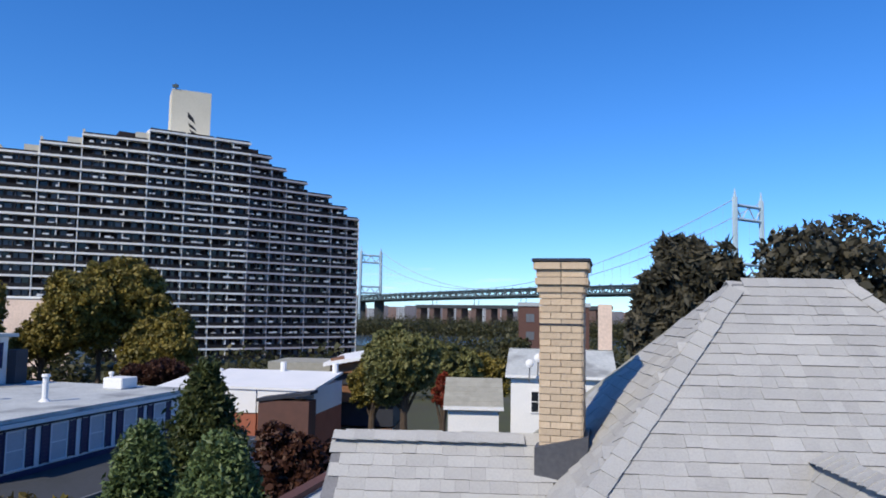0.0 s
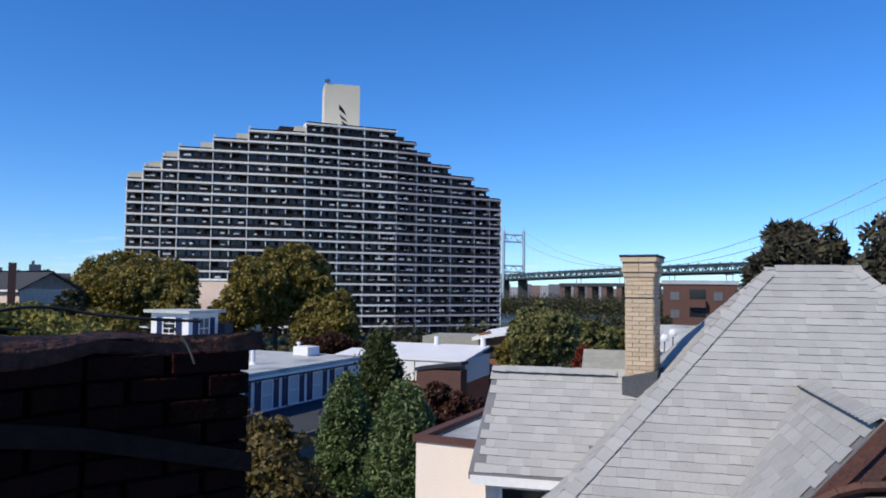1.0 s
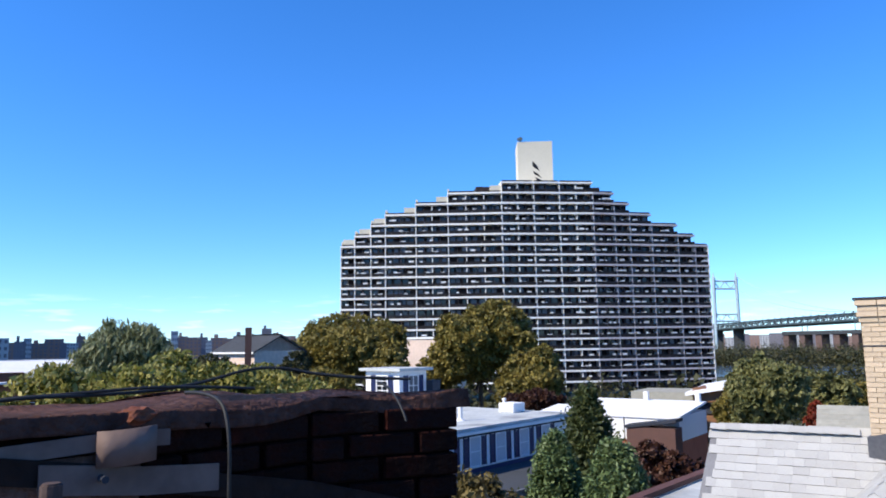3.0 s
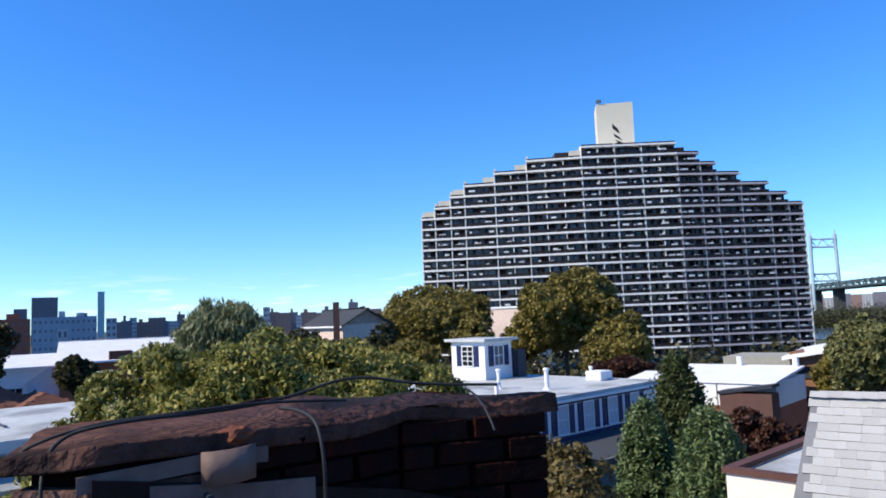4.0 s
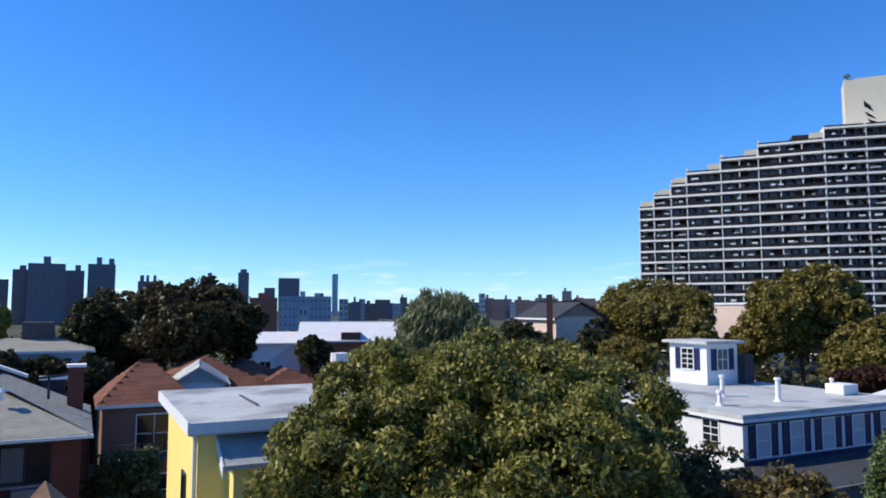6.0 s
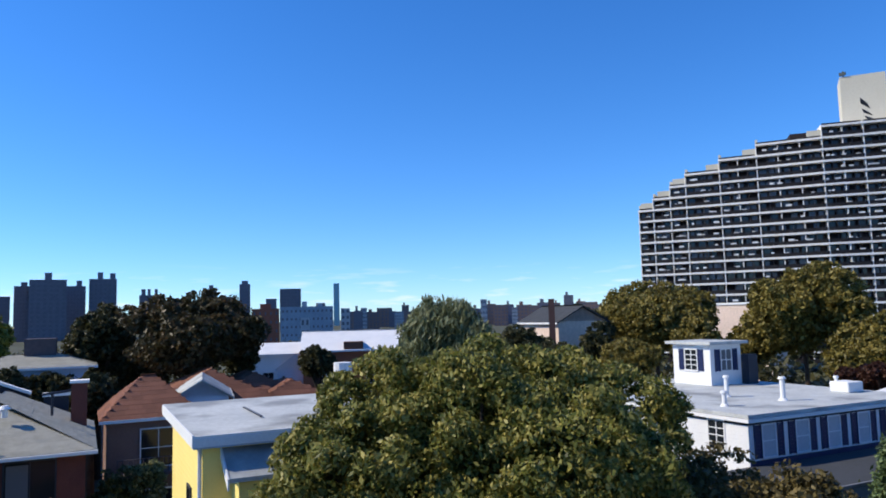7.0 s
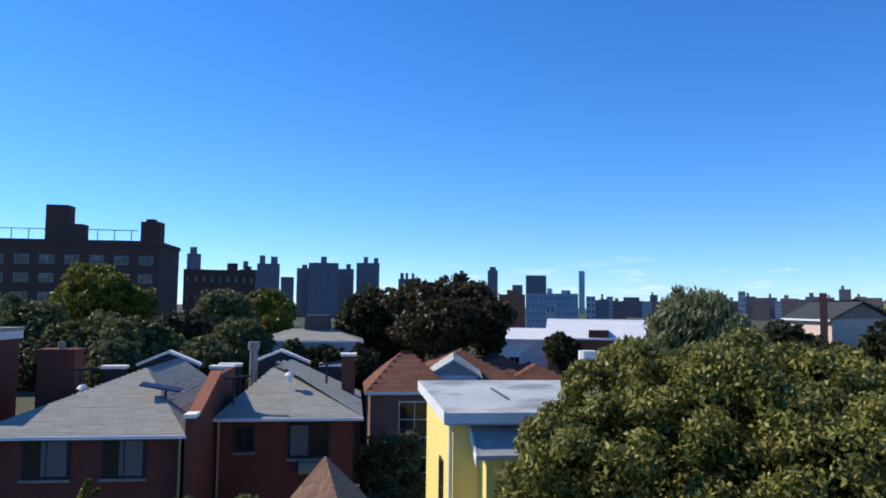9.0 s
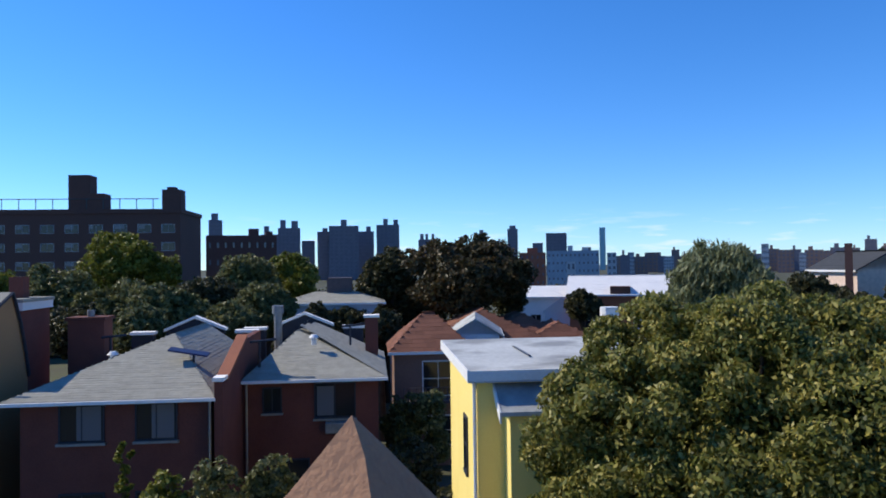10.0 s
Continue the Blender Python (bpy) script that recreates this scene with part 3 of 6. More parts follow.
def bricks(parent, x0, x1, y0, y1, z0, z1, mat_, length=0.2, course=0.075, gap=0.011, seed=1, proud=0.0, sides="fbrl"):
    """Brick courses round a rectangular shaft, a quarter deep."""
    rng = np.random.default_rng(seed)
    cache = {}

    def shape(l):
        key = round(l, 3)
        if key not in cache:
            bm = box(bmesh.new(), -l / 2 + gap / 2, l / 2 - gap / 2, -0.012, 0.05, gap / 2, course - gap / 2)
            cache[key] = mesh_of("brick", bm)
            cache[key].materials.append(mat_)
        return cache[key]

    z, row = z0, 0
    while z < z1 - course * 0.5:
        for side in sides:
            span = (x1 - x0) if side in "fb" else (y1 - y0)
            k = max(1, round(span / length))
            l = span / k
            cuts = [0.0] + ([l * (i + 0.5) for i in range(k)] if row % 2 else [l * i for i in range(1, k)]) + [span]
            for c0, c1 in zip(cuts[:-1], cuts[1:]):
                mid = (c0 + c1) / 2
                o = new("brick", shape(c1 - c0))
                o.parent = parent
                j = proud + rng.uniform(-0.003, 0.003)
                o.matrix_local = {"f": pose(x0 + mid, y0 - j, z), "b": pose(x1 - mid, y1 + j, z, 0, 0, 180),
                                  "r": pose(x1 + j, y0 + mid, z, 0, 0, 90), "l": pose(x0 - j, y1 - mid, z, 0, 0, -90)}[side]
        z += course
        row += 1


bricks(chim, 0, CW, 0, CD, 0.80, CH - 0.3, BUFF, 0.185, 0.066, 0.007, seed=2, sides="frl")
for k, (zz, out_) in enumerate(((CH - 0.30, 0.02), (CH - 0.225, 0.045), (CH - 0.15, 0.03), (CH - 0.075, 0.06))):
    bricks(chim, -out_, CW + out_, -out_, CD + out_, zz, zz + 0.075, BUFF, 0.22, seed=20 + k, sides="frl")
    part("corbel", boxes((-out_ + 0.01, CW + out_ - 0.01, -out_ + 0.01, CD + out_ - 0.01, zz, zz + 0.074)), MORTAR, chim)
part("cap", bevelled(boxes((-0.085, CW + 0.085, -0.085, CD + 0.085, CH, CH + 0.035)), 0.01), DARKTRIM, chim, "thin dark capping slab")
part("band", boxes((-0.012, CW + 0.012, -0.012, CD + 0.012, CH - 0.62, CH - 0.60)), DARKTRIM, chim, "dark iron band")
bm = bmesh.new()
box(bm, -0.05, CW + 0.06, -0.05, CD, -0.3, 0.82)
for v in bm.verts:
    if v.co.z > 0 and v.co.x > 0.2:
        v.co.z += 0.12
part("flashing", bm, LEAD, chim, "dark lead flashing")

# ---- the roof that the camera stands over, and its brick stub and cap ----
deck = solo("roof_deck", boxes((-3.4, 1.2, -7.0, 2.6, 0.0, 9.3)), CEMENT, "plain flat roof of the building underfoot", "roof", kind="structure")

FRONT = [(-0.43, 1.13), (-0.60, 0.95), (-0.70, 0.72), (-0.78, 0.56), (-0.87, 0.53)]
BACK = [(-0.99, 0.66), (-0.98, 0.86), (-0.86, 1.08), (-0.64, 1.18), (-0.50, 1.21)]
TOPZ = 10.921


def stub_body(pts, z0, z1, grow=0.0, wobble=0.0, seed=1):
    rng = np.random.default_rng(seed)
    c = Vector((-0.76, 0.86, 0))
    bm = bmesh.new()
    loops = []
    for z in (z0, z1):
        loops.append([bm.verts.new((*(Vector((x, y, 0)) + (Vector((x, y, 0)) - c).normalized() * grow).xy, z + rng.uniform(-wobble, wobble))) for x, y in pts])
    n = len(pts)
    bm.faces.new(loops[1])
    bm.faces.new(loops[0][::-1])
    for i in range(n):
        j = (i + 1) % n
        bm.faces.new((loops[0][i], loops[0][j], loops[1][j], loops[1][i]))
    bmesh.ops.recalc_face_normals(bm, faces=bm.faces)
    return bm


stub = thing("brick_stub", (0, 0, 0), 0, "low old brick stack with cracked tar capping and cement patches", "brick stack")
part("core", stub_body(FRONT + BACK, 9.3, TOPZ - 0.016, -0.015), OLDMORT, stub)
bm = stub_body(FRONT + BACK, TOPZ - 0.024, TOPZ, 0.018, 0.006)
bmesh.ops.subdivide_edges(bm, edges=list(bm.edges), cuts=5, use_grid_fill=True)
for v in bm.verts:
    w = noise.noise(v.co * 9)
    v.co += Vector((noise.noise(v.co * 14 + Vector((3, 0, 0))), noise.noise(v.co * 14 + Vector((0, 7, 0))), 0)) * 0.008
    v.co.z += w * 0.012
for f in bm.faces:
    f.smooth = True
part("capping", bm, TAR, stub, "wrinkled brown tar capping with rust")


def face_bricks(parent, a, b, z0, z1, mat_, seed, length=0.115, course=0.036):
    rng = np.random.default_rng(seed)
    a, b = Vector((*a, 0)), Vector((*b, 0))
    d = (b - a).normalized()
    nrm = Vector((-d.y, d.x, 0))
    turn = math.degrees(math.atan2(d.y, d.x))
    span = (b - a).length
    cache = {}
    z, row = z0, 0
    while z < z1 - 0.03:
        cuts = [0.0] + [c for c in np.arange(length * (0.5 if row % 2 else 1.0), span - 0.03, length)] + [span]
        for c0, c1 in zip(cuts[:-1], cuts[1:]):
            key = round(c1 - c0, 3)
            if key not in cache:
                l = c1 - c0
                bmk = bevelled(box(bmesh.new(), -l / 2 + 0.005, l / 2 - 0.005, -0.05, 0.004, 0.002, course - 0.002), 0.002)
                cache[key] = mesh_of("brick", bmk)
                cache[key].materials.append(mat_)
            o = new("brick", cache[key])
            o.parent = parent
            p = a + d * (c0 + c1) / 2 + nrm * (0.042 + rng.uniform(-0.004, 0.003))
            o.matrix_local = pose(p.x, p.y, z, rng.uniform(-1, 1), rng.uniform(-1, 1), turn + rng.uniform(-1.2, 1.2))
        z += course
        row += 1


# bricks of the side turned from the sun, darkened in colour for its shade
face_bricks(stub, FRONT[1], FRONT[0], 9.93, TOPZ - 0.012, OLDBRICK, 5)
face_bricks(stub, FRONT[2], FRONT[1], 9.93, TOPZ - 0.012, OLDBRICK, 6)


# ---- the stepped apartment tower ----
TB = -1.8
FL = 2.78
tower = thing("apartment_tower", (-45, 187, TB), 0, "long stepped apartment tower, dark facade with pale balcony slabs", "apartment building")
CORNERS = [Vector((-96.2, 167.3, 0)), Vector((-55.6, 181.7, 0)), Vector((-33.4, 193.1, 0)), Vector((-5.5, 211.9, 0))]
OFF = Vector((-45, 187, TB))
bays = []                                   # (start, end, storeys) along the front
for k, lv in ((0, [14, 15, 16, 17, 18, 19]), (1, [20, 20, 20]), (2, [19, 18, 17, 16, 15, 14])):
    a, b = CORNERS[k], CORNERS[k + 1]
    cut = {0: [0, .085, .185, .275, .465, .665, 1], 1: [0, .35, .63, 1], 2: [0, .18, .31, .50, .73, .88, 1]}[k]
    for i, f in enumerate(lv):
        bays.append((a.lerp(b, cut[i]), a.lerp(b, cut[i + 1]), f, (b - a).normalized()))


def strip(bm, a, b, d, front, back, z0, z1):
    """A block along the front line from a to b; front and back: how far it reaches towards and away from the viewer's side."""
    n = Vector((d.y, -d.x, 0))
    pts = [a + n * front, b + n * front, b - n * back, a - n * back]
    low = [bm.verts.new(p - OFF + Vector((0, 0, TB + z0))) for p in pts]
    top = [bm.verts.new(p - OFF + Vector((0, 0, TB + z1))) for p in pts]
    bm.faces.new(low[::-1])
    bm.faces.new(top)
    for i in range(4):
        j = (i + 1) % 4
        bm.faces.new((low[i], low[j], top[j], top[i]))


rng = np.random.default_rng(9)


def piece(name, mat_, parent, *args, label=""):
    bm = bmesh.new()
    strip(bm, *args)
    return part(name, bm, mat_, parent, label)


for k, (a, b, f, d) in enumerate(bays):
    # back wall of the balconies, its shade painted in as near-black
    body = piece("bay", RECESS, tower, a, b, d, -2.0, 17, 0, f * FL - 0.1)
    L = (b - a).length
    many = max(1, round(L / 5.6))
    # pale cross walls stand at the front of the balconies, thinner brown screens halfway between them
    for i in range(many):
        p = a + d * (L * i / many)
        piece("cross_wall", CONC if k < 9 else SHADECONC, body, p, p + d * 0.2, d, -0.12, 2.1, 0, f * FL - 0.3)
        p = p + d * (L * 0.5 / many)
        piece("screen", DIVIDER, body, p, p + d * 0.12, d, -0.5, 2.1, 0, f * FL - 0.3)
    if k == len(bays) - 1:
        piece("cross_wall", CONC, body, b - d * 0.25, b, d, 0.03, 2.1, 0, f * FL - 0.3)
    for lev in range(0, f + 1):
        z = lev * FL
        if lev:
            # right wing, bays 9 on: shade is in the slab colour
            piece("balcony_slab", CONC if k < 9 else SHADECONC, body, a, b, d, 0.07, 2.2 if f > lev else 17.2, z - 0.36, z + 0.12)
        if lev < f:
            piece("railing", RAIL, body, a + d * 0.36, b, d, -0.06, 0.14, z + 0.1, z + 1.0)
            s = 0.5
            bw, bc = bmesh.new(), bmesh.new()
            while s < L - 1.4:
                w = rng.uniform(0.9, 1.7)
                if rng.random() < 0.8:
                    strip(bw if rng.random() < (0.4 if k < 6 else 0.65) else bc, a + d * s, a + d * min(s + w, L - 0.5), d, -1.9, 2.05, z + 0.15, z + 2.25)
                s += w + rng.uniform(0.2, 1.0)
            tagged(part("glazing", bw, GLASS, body), kind="stuff")
            tagged(part("curtained_glazing", bc, BALCONYGLASS, body), kind="stuff")
        else:
            piece("roof_rail", RAIL, body, a + d * 0.25, b - d * 0.25, d, -0.3, 0.4, z + 0.14, z + 0.55)
# stepped end walls in pale concrete
for k in range(6):
    a, b, f, d = bays[k]
    piece("parapet", CREAM, tower, a, a + d * 0.5, d, -1.5, 16, f * FL - 0.2, f * FL + 1.5)
    piece("stair_head", CREAM, tower, b - d * 3.0, b, d, -0.4, 12, f * FL, f * FL + 1.9)
# setback storey behind the top step
a, b, f, d = bays[6]
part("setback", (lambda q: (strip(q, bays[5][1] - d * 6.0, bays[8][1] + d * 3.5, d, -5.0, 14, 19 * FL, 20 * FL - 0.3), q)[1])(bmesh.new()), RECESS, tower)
bm = bmesh.new()
ax, ay = polar(15.62, 200)
bx, by = polar(12.85, 201)
d = (Vector((bx, by, 0)) - Vector((ax, ay, 0))).normalized()
strip(bm, Vector((ax, ay, 0)), Vector((bx, by, 0)), d, 0, 8, 20 * FL, 20 * FL + 13.6)
bulk = part("bulkhead", bm, CREAM, tower, "cream concrete lift house")
mast = Vector((ax, ay, 0)) + d * 0.8
part("antenna", rods([(Vector((mast.x, mast.y, 0)) - OFF + Vector((0, 0, TB + 20 * FL + 13.5)), Vector((mast.x, mast.y, 0)) - OFF + Vector((0, 0, TB + 20 * FL + 15)))], 0.16), STEEL, bulk)
part("dish", boxes((mast.x - OFF.x - 0.8, mast.x - OFF.x + 0.6, mast.y - OFF.y - 0.3, mast.y - OFF.y + 0.3, 20 * FL + 14, 20 * FL + 14.7)), STEEL, bulk)
# dark emblem on the lift house: two linked lozenges
mid = Vector((ax, ay, 0)).lerp(Vector((bx, by, 0)), 0.56)
n = Vector((d.y, -d.x, 0))
bm = bmesh.new()
for u0, z0, u1, z1, w in ((-0.5, 8.0, -0.4, 4.9, 1.9), (-0.5, 5.2, 0.3, 3.0, 1.6), (0.1, 3.4, 1.4, 1.3, 2.0)):
    pa, pb = mid + d * u0 + n * 0.06 - OFF, mid + d * u1 + n * 0.06 - OFF
    pa.z, pb.z = 20 * FL + z0, 20 * FL + z1
    vs = [bm.verts.new(p) for p in (pa - d * w / 2, (pa + pb) / 2 + d * w * 0.2 - Vector((0, 0, 0)), pb + d * w / 2, (pa + pb) / 2 - d * w * 0.5)]
    bm.faces.new(vs)
bmesh.ops.solidify(bm, geom=list(bm.faces), thickness=0.1)
part("emblem", bm, DARKTRIM, bulk)
# balcony clutter: chairs, boxes and covers, a few pixels each
bm = bmesh.new()
for a, b, f, d in bays:
    L = (b - a).length
    for lev in range(1, f):
        for _ in range(rng.poisson(2.2)):
            s = rng.uniform(0.5, L - 1.5)
            h = rng.uniform(1.05, 1.5)
            strip(bm, a + d * s, a + d * (s + rng.uniform(0.3, 1.3)), d, -0.1, rng.uniform(0.5, 1.0), lev * FL + 0.05, lev * FL + h)
tagged(part("balcony_clutter", bm, WHITE, tower, "white chairs and covers on the balconies"), kind="stuff")
# podium beside the tower
x, y = polar(23.2, 150)
pod = thing("podium_wall", (x, y, ground_z(x, y)), -4, "pale pink low wall block before the tower", "wall")
part("wall", boxes((-6, 3, 0, 8, 0, 15.5), (3, 6, 0, 8, 0, 12)), PINK, pod)
part("coping", boxes((-6.2, 3.2, -0.2, 8.2, 15.5, 15.9)), WHITE, pod)

# ---- the white house with the cupola ----
GRID = -18.4


def window_unit(parent, side, at, u, z, w, h, frame_mat, pane_mat, shutters=None, bars=(1, 1), sill=True, name="window"):
    """A framed window on a wall. side: 'x' walls face +x at x = at, 'X' face -x; 'y' face +y, 'Y' face -y."""
    turn = {"Y": 0, "x": 90, "y": 180, "X": -90}[side]
    place = (at, u, z) if side in "xX" else (u, at, z)
    hold = part(name, boxes((-w / 2 - 0.06, w / 2 + 0.06, -0.05, -0.003, h, h + 0.07), (-w / 2 - 0.06, w / 2 + 0.06, -0.07, -0.003, -0.07, 0), (-w / 2 - 0.06, -w / 2, -0.05, -0.003, 0, h), (w / 2, w / 2 + 0.06, -0.05, -0.003, 0, h)), frame_mat, parent)
    hold.matrix_local = pose(*place, 0, 0, turn)
    part("pane", boxes((-w / 2, w / 2, -0.02, -0.004, 0, h)), pane_mat, hold)
    bm = bmesh.new()
    for i in range(1, bars[0] + 1):
        x = -w / 2 + w * i / (bars[0] + 1)
        box(bm, x - 0.018, x + 0.018, -0.035, -0.02, 0, h)
    for i in range(1, bars[1] + 1):
        zz = h * i / (bars[1] + 1)
        box(bm, -w / 2, w / 2, -0.034, -0.021, zz - 0.02, zz + 0.02)
    if bars[0] or bars[1]:
        part("glazing_bar", bm, frame_mat, hold)
    else:
        bm.free()
    if shutters:
        for sx in (-1, 1):
            c = sx * (w / 2 + 0.06 + 0.21)
            bm = boxes((c - 0.19, c + 0.19, -0.02, -0.006, -0.03, h + 0.03), (c - 0.2, c - 0.14, -0.05, -0.003, -0.05, h + 0.05), (c + 0.14, c + 0.2, -0.05, -0.003, -0.05, h + 0.05))
            for q in range(9):
                zz = -0.03 + (h + 0.05) * q / 9
                box(bm, c - 0.14, c + 0.14, -0.04, -0.008, zz, zz + h / 11)
            part("shutter", bm, shutters, hold, "navy louvred shutter")
    return hold


wx, wy = -12.1, 28.5
wh = thing("white_house", (wx, wy, 0), GRID, "white flat-roofed house with navy shutters and a square cupola", "house")
# local x points out of the long shaded side, local y runs along it
WL, WD, WZ = 11.0, 13.0, 7.30
part("wall", boxes((-WD, 0, 0, WL, 0, WZ - 0.32)), SIDING, wh)
part("roof", boxes((-WD - 0.15, 0.15, -0.15, WL + 0.15, WZ - 0.14, WZ)), WHITE_ROOF, wh, "silver-white coated flat roof")
part("cornice", boxes((-WD - 0.2, 0.2, -0.2, WL + 0.2, WZ - 0.30, WZ - 0.16)), WHITE, wh)
part("frieze", boxes((-WD - 0.04, 0.04, -0.04, WL + 0.04, WZ - 0.42, WZ - 0.30)), DARKTRIM, wh)
for i in range(5):
    window_unit(wh, "x", 0, 1.1 + i * 1.95, 5.62, 0.72, 1.2, SIDING, BLIND, NAVY, (0, 1))
for u in (-1.6, -4.6, -7.6):
    window_unit(wh, "Y", 0, u, 5.75, 0.8, 1.15, WHITE, GLASS, None, (1, 3))
for k in range(24):
    zz = 3.2 + k * 0.155
    part("clapboard", boxes((-WD, 0.0, -0.014, -0.002, zz, zz + 0.148)), SIDING, wh)
# low dark roof along the long side
part("lower_roof", boxes((0.02, 3.86, -3.0, WL, 5.2, 5.32)), DARKROOF, wh, "dark flat lower roof")
part("lower_roof_edge", boxes((3.86, 3.95, -3.05, WL, 5.24, 5.36)), ZINC, wh)
part("lower_wall", boxes((0.01, 3.8, -2.9, WL, 0, 5.2)), GREYWALL, wh)
part("skirt", boxes((0.003, 0.06, 0, WL, 5.32, 5.5)), NAVY, wh)
for u in (0.6, 4.6, 7.8):
    window_unit(wh, "x", 3.8, u, 2.6, 0.8, 1.4, WHITE, GLASS, None, (0, 1))
# cupola
kx, ky = polar(25.3, 42.0)
loc = wh.matrix_world.inverted() @ Vector((kx, ky, 0))
cup = part("cupola", boxes((loc.x - 2.75, loc.x, loc.y, loc.y + 2.3, WZ, WZ + 2.2)), SIDING, wh, "square white cupola")
part("cupola_roof", boxes((loc.x - 3.05, loc.x + 0.3, loc.y - 0.3, loc.y + 2.6, WZ + 2.2, WZ + 2.36)), WHITE_ROOF, cup)
window_unit(cup, "Y", loc.y, loc.x - 1.38, WZ + 0.8, 0.85, 1.1, WHITE, GLASS, NAVY, (1, 3))
window_unit(cup, "x", loc.x, loc.y + 1.15, WZ + 0.8, 0.75, 1.1, WHITE, PANE, NAVY, (1, 1))
part("cupola_side", boxes((loc.x + 0.005, loc.x + 0.5, loc.y + 2.3, loc.y + 3.0, WZ, WZ + 1.6)), DARKTRIM, cup)
for az, r, h, w in ((20.6, 36.0, 0.95, 0.11), (24.3, 37.0, 0.9, 0.1), (24.5, 33.5, 0.55, 0.1), (17.2, 41.0, 0.6, 0.08)):
    px, py = polar(az, r)
    v = wh.matrix_world.inverted() @ Vector((px, py, 0))
    bm = bmesh.new()
    rod(bm, (v.x, v.y, WZ), (v.x, v.y, WZ + h), w, n=10)
    rod(bm, (v.x, v.y, WZ + h), (v.x, v.y, WZ + h + 0.1), w * 1.6, w * 1.3, n=10)
    rod(bm, (v.x, v.y, WZ), (v.x, v.y, WZ + 0.1), w * 2.0, w * 1.2, n=10)
    part("vent_pipe", bm, WHITE, wh)
bm = boxes((-3.2, -2.2, 9.3, 10.4, WZ, WZ + 0.5))
part("roof_hatch", bevelled(bm, 0.04), WHITE, wh)

# ---- the cream wall beside the shingled wing ----
px, py = polar(8.0, 13.0)
pale = thing("stucco_building", (px, py, 0), GRID, "cream stucco building with a sunken flat roof", "building")
part("wall", boxes((0, 3.0, 0.0, 4.2, 0, 8.28), (0, 3.0, 0.0, 0.12, 8.28, 8.32), (0, 0.12, 0.12, 4.2, 8.28, 8.32), (2.88, 3.0, 0.12, 4.2, 8.28, 8.32)), PALE, pale)
bm = boxes((-0.05, 3.05, -0.05, 0.14, 8.32, 8.41), (-0.05, 0.14, 0.14, 4.26, 8.32, 8.41), (2.86, 3.05, 0.14, 4.26, 8.32, 8.41))
part("parapet", bm, PARAPET, pale, "dark red-brown parapet coping")
part("roof", boxes((0.14, 2.86, 0.14, 4.2, 8.285, 8.30)), WHITE_ROOF, pale)
part("back_parapet", boxes((0.14, 3.0, 4.2, 4.4, 8.3, 8.9)), WHITE, pale)

# ---- the yellow house ----
yx, yy = polar(64.2, 18.0)
yel = thing("yellow_house", (yx, yy, 0), GRID, "yellow clapboard house with white flat roof and porch", "house")
YZ = 8.79
part("wall", boxes((-6.8, -0.35, 0.28, 7.0, 0, YZ - 0.3)), YELLOW, yel)
bm = bmesh.new()
plate(bm, [(0, 0, YZ), (0, 7.4, YZ), (-7.1, 7.4, YZ + 0.05), (-7.1, 0, YZ + 0.05)], 0.10)
part("roof", bm, WHITE_ROOF, yel, "white coated flat roof with grey streaks")
part("fascia", boxes((-7.1, 0.03, -0.03, 0.0, YZ - 0.26, YZ + 0.03), (0.0, 0.03, 0, 7.4, YZ - 0.26, YZ - 0.0)), WHITE, yel)
part("soffit", boxes((-7.1, 0, 0, 7.4, YZ - 0.3, YZ - 0.27)), BLUEWALL, yel)
for k in range(40):
    zz = 2.4 + k * 0.155
    part("clapboard", boxes((-6.8, -0.35, 0.264, 0.278, zz, zz + 0.148)), YELLOW, yel)
part("downpipe", rods([((-0.42, 0.2, 3.0), (-0.42, 0.2, YZ - 0.3))], 0.05), WHITE, yel)
window_unit(yel, "Y", 0.264, -2.6, 5.6, 0.6, 1.5, DARKTRIM, GLASS, None, (0, 1))
window_unit(yel, "x", -0.35, 2.2, 5.6, 0.9, 1.3, WHITE, GLASS, None, (0, 1))
part("lower_roof", plate(bmesh.new(), [(0.62, 0.7, 7.87), (0.62, 7.0, 7.87), (-0.33, 7.0, 8.42), (-0.33, 0.7, 8.42)], 0.1), WHITE_ROOF, yel, "white lean-to roof")
part("lower_fascia", plate(bmesh.new(), [(0.66, 0.66, 7.87), (0.66, 0.7, 7.87), (-0.33, 0.7, 8.44), (-0.33, 0.66, 8.44)], 0.26), WHITE, yel)
part("lower_wall", boxes((-0.34, 0.45, 0.95, 6.8, 0, 7.8)), YELLOW, yel)
part("roof_seam", boxes((-4.6, -2.2, 2.0, 2.07, YZ + 0.05, YZ + 0.075)), LEAD, yel)

# ---- the pair of brick houses ----
OX, OY = -27.9, 3.13


left = thing("brick_house", (OX, OY, 0), GRID, "dark red brick house with a grey hip roof and white gutter", "house", "pair of brick houses")
EZ = 6.67
# local x towards the viewer's side, y along the street front
part("wall", boxes((-11, -0.35, -7.0, -0.35, 0, EZ - 0.1)), BRICK, left)
PKL = (-5.5, -2.9, 8.58)


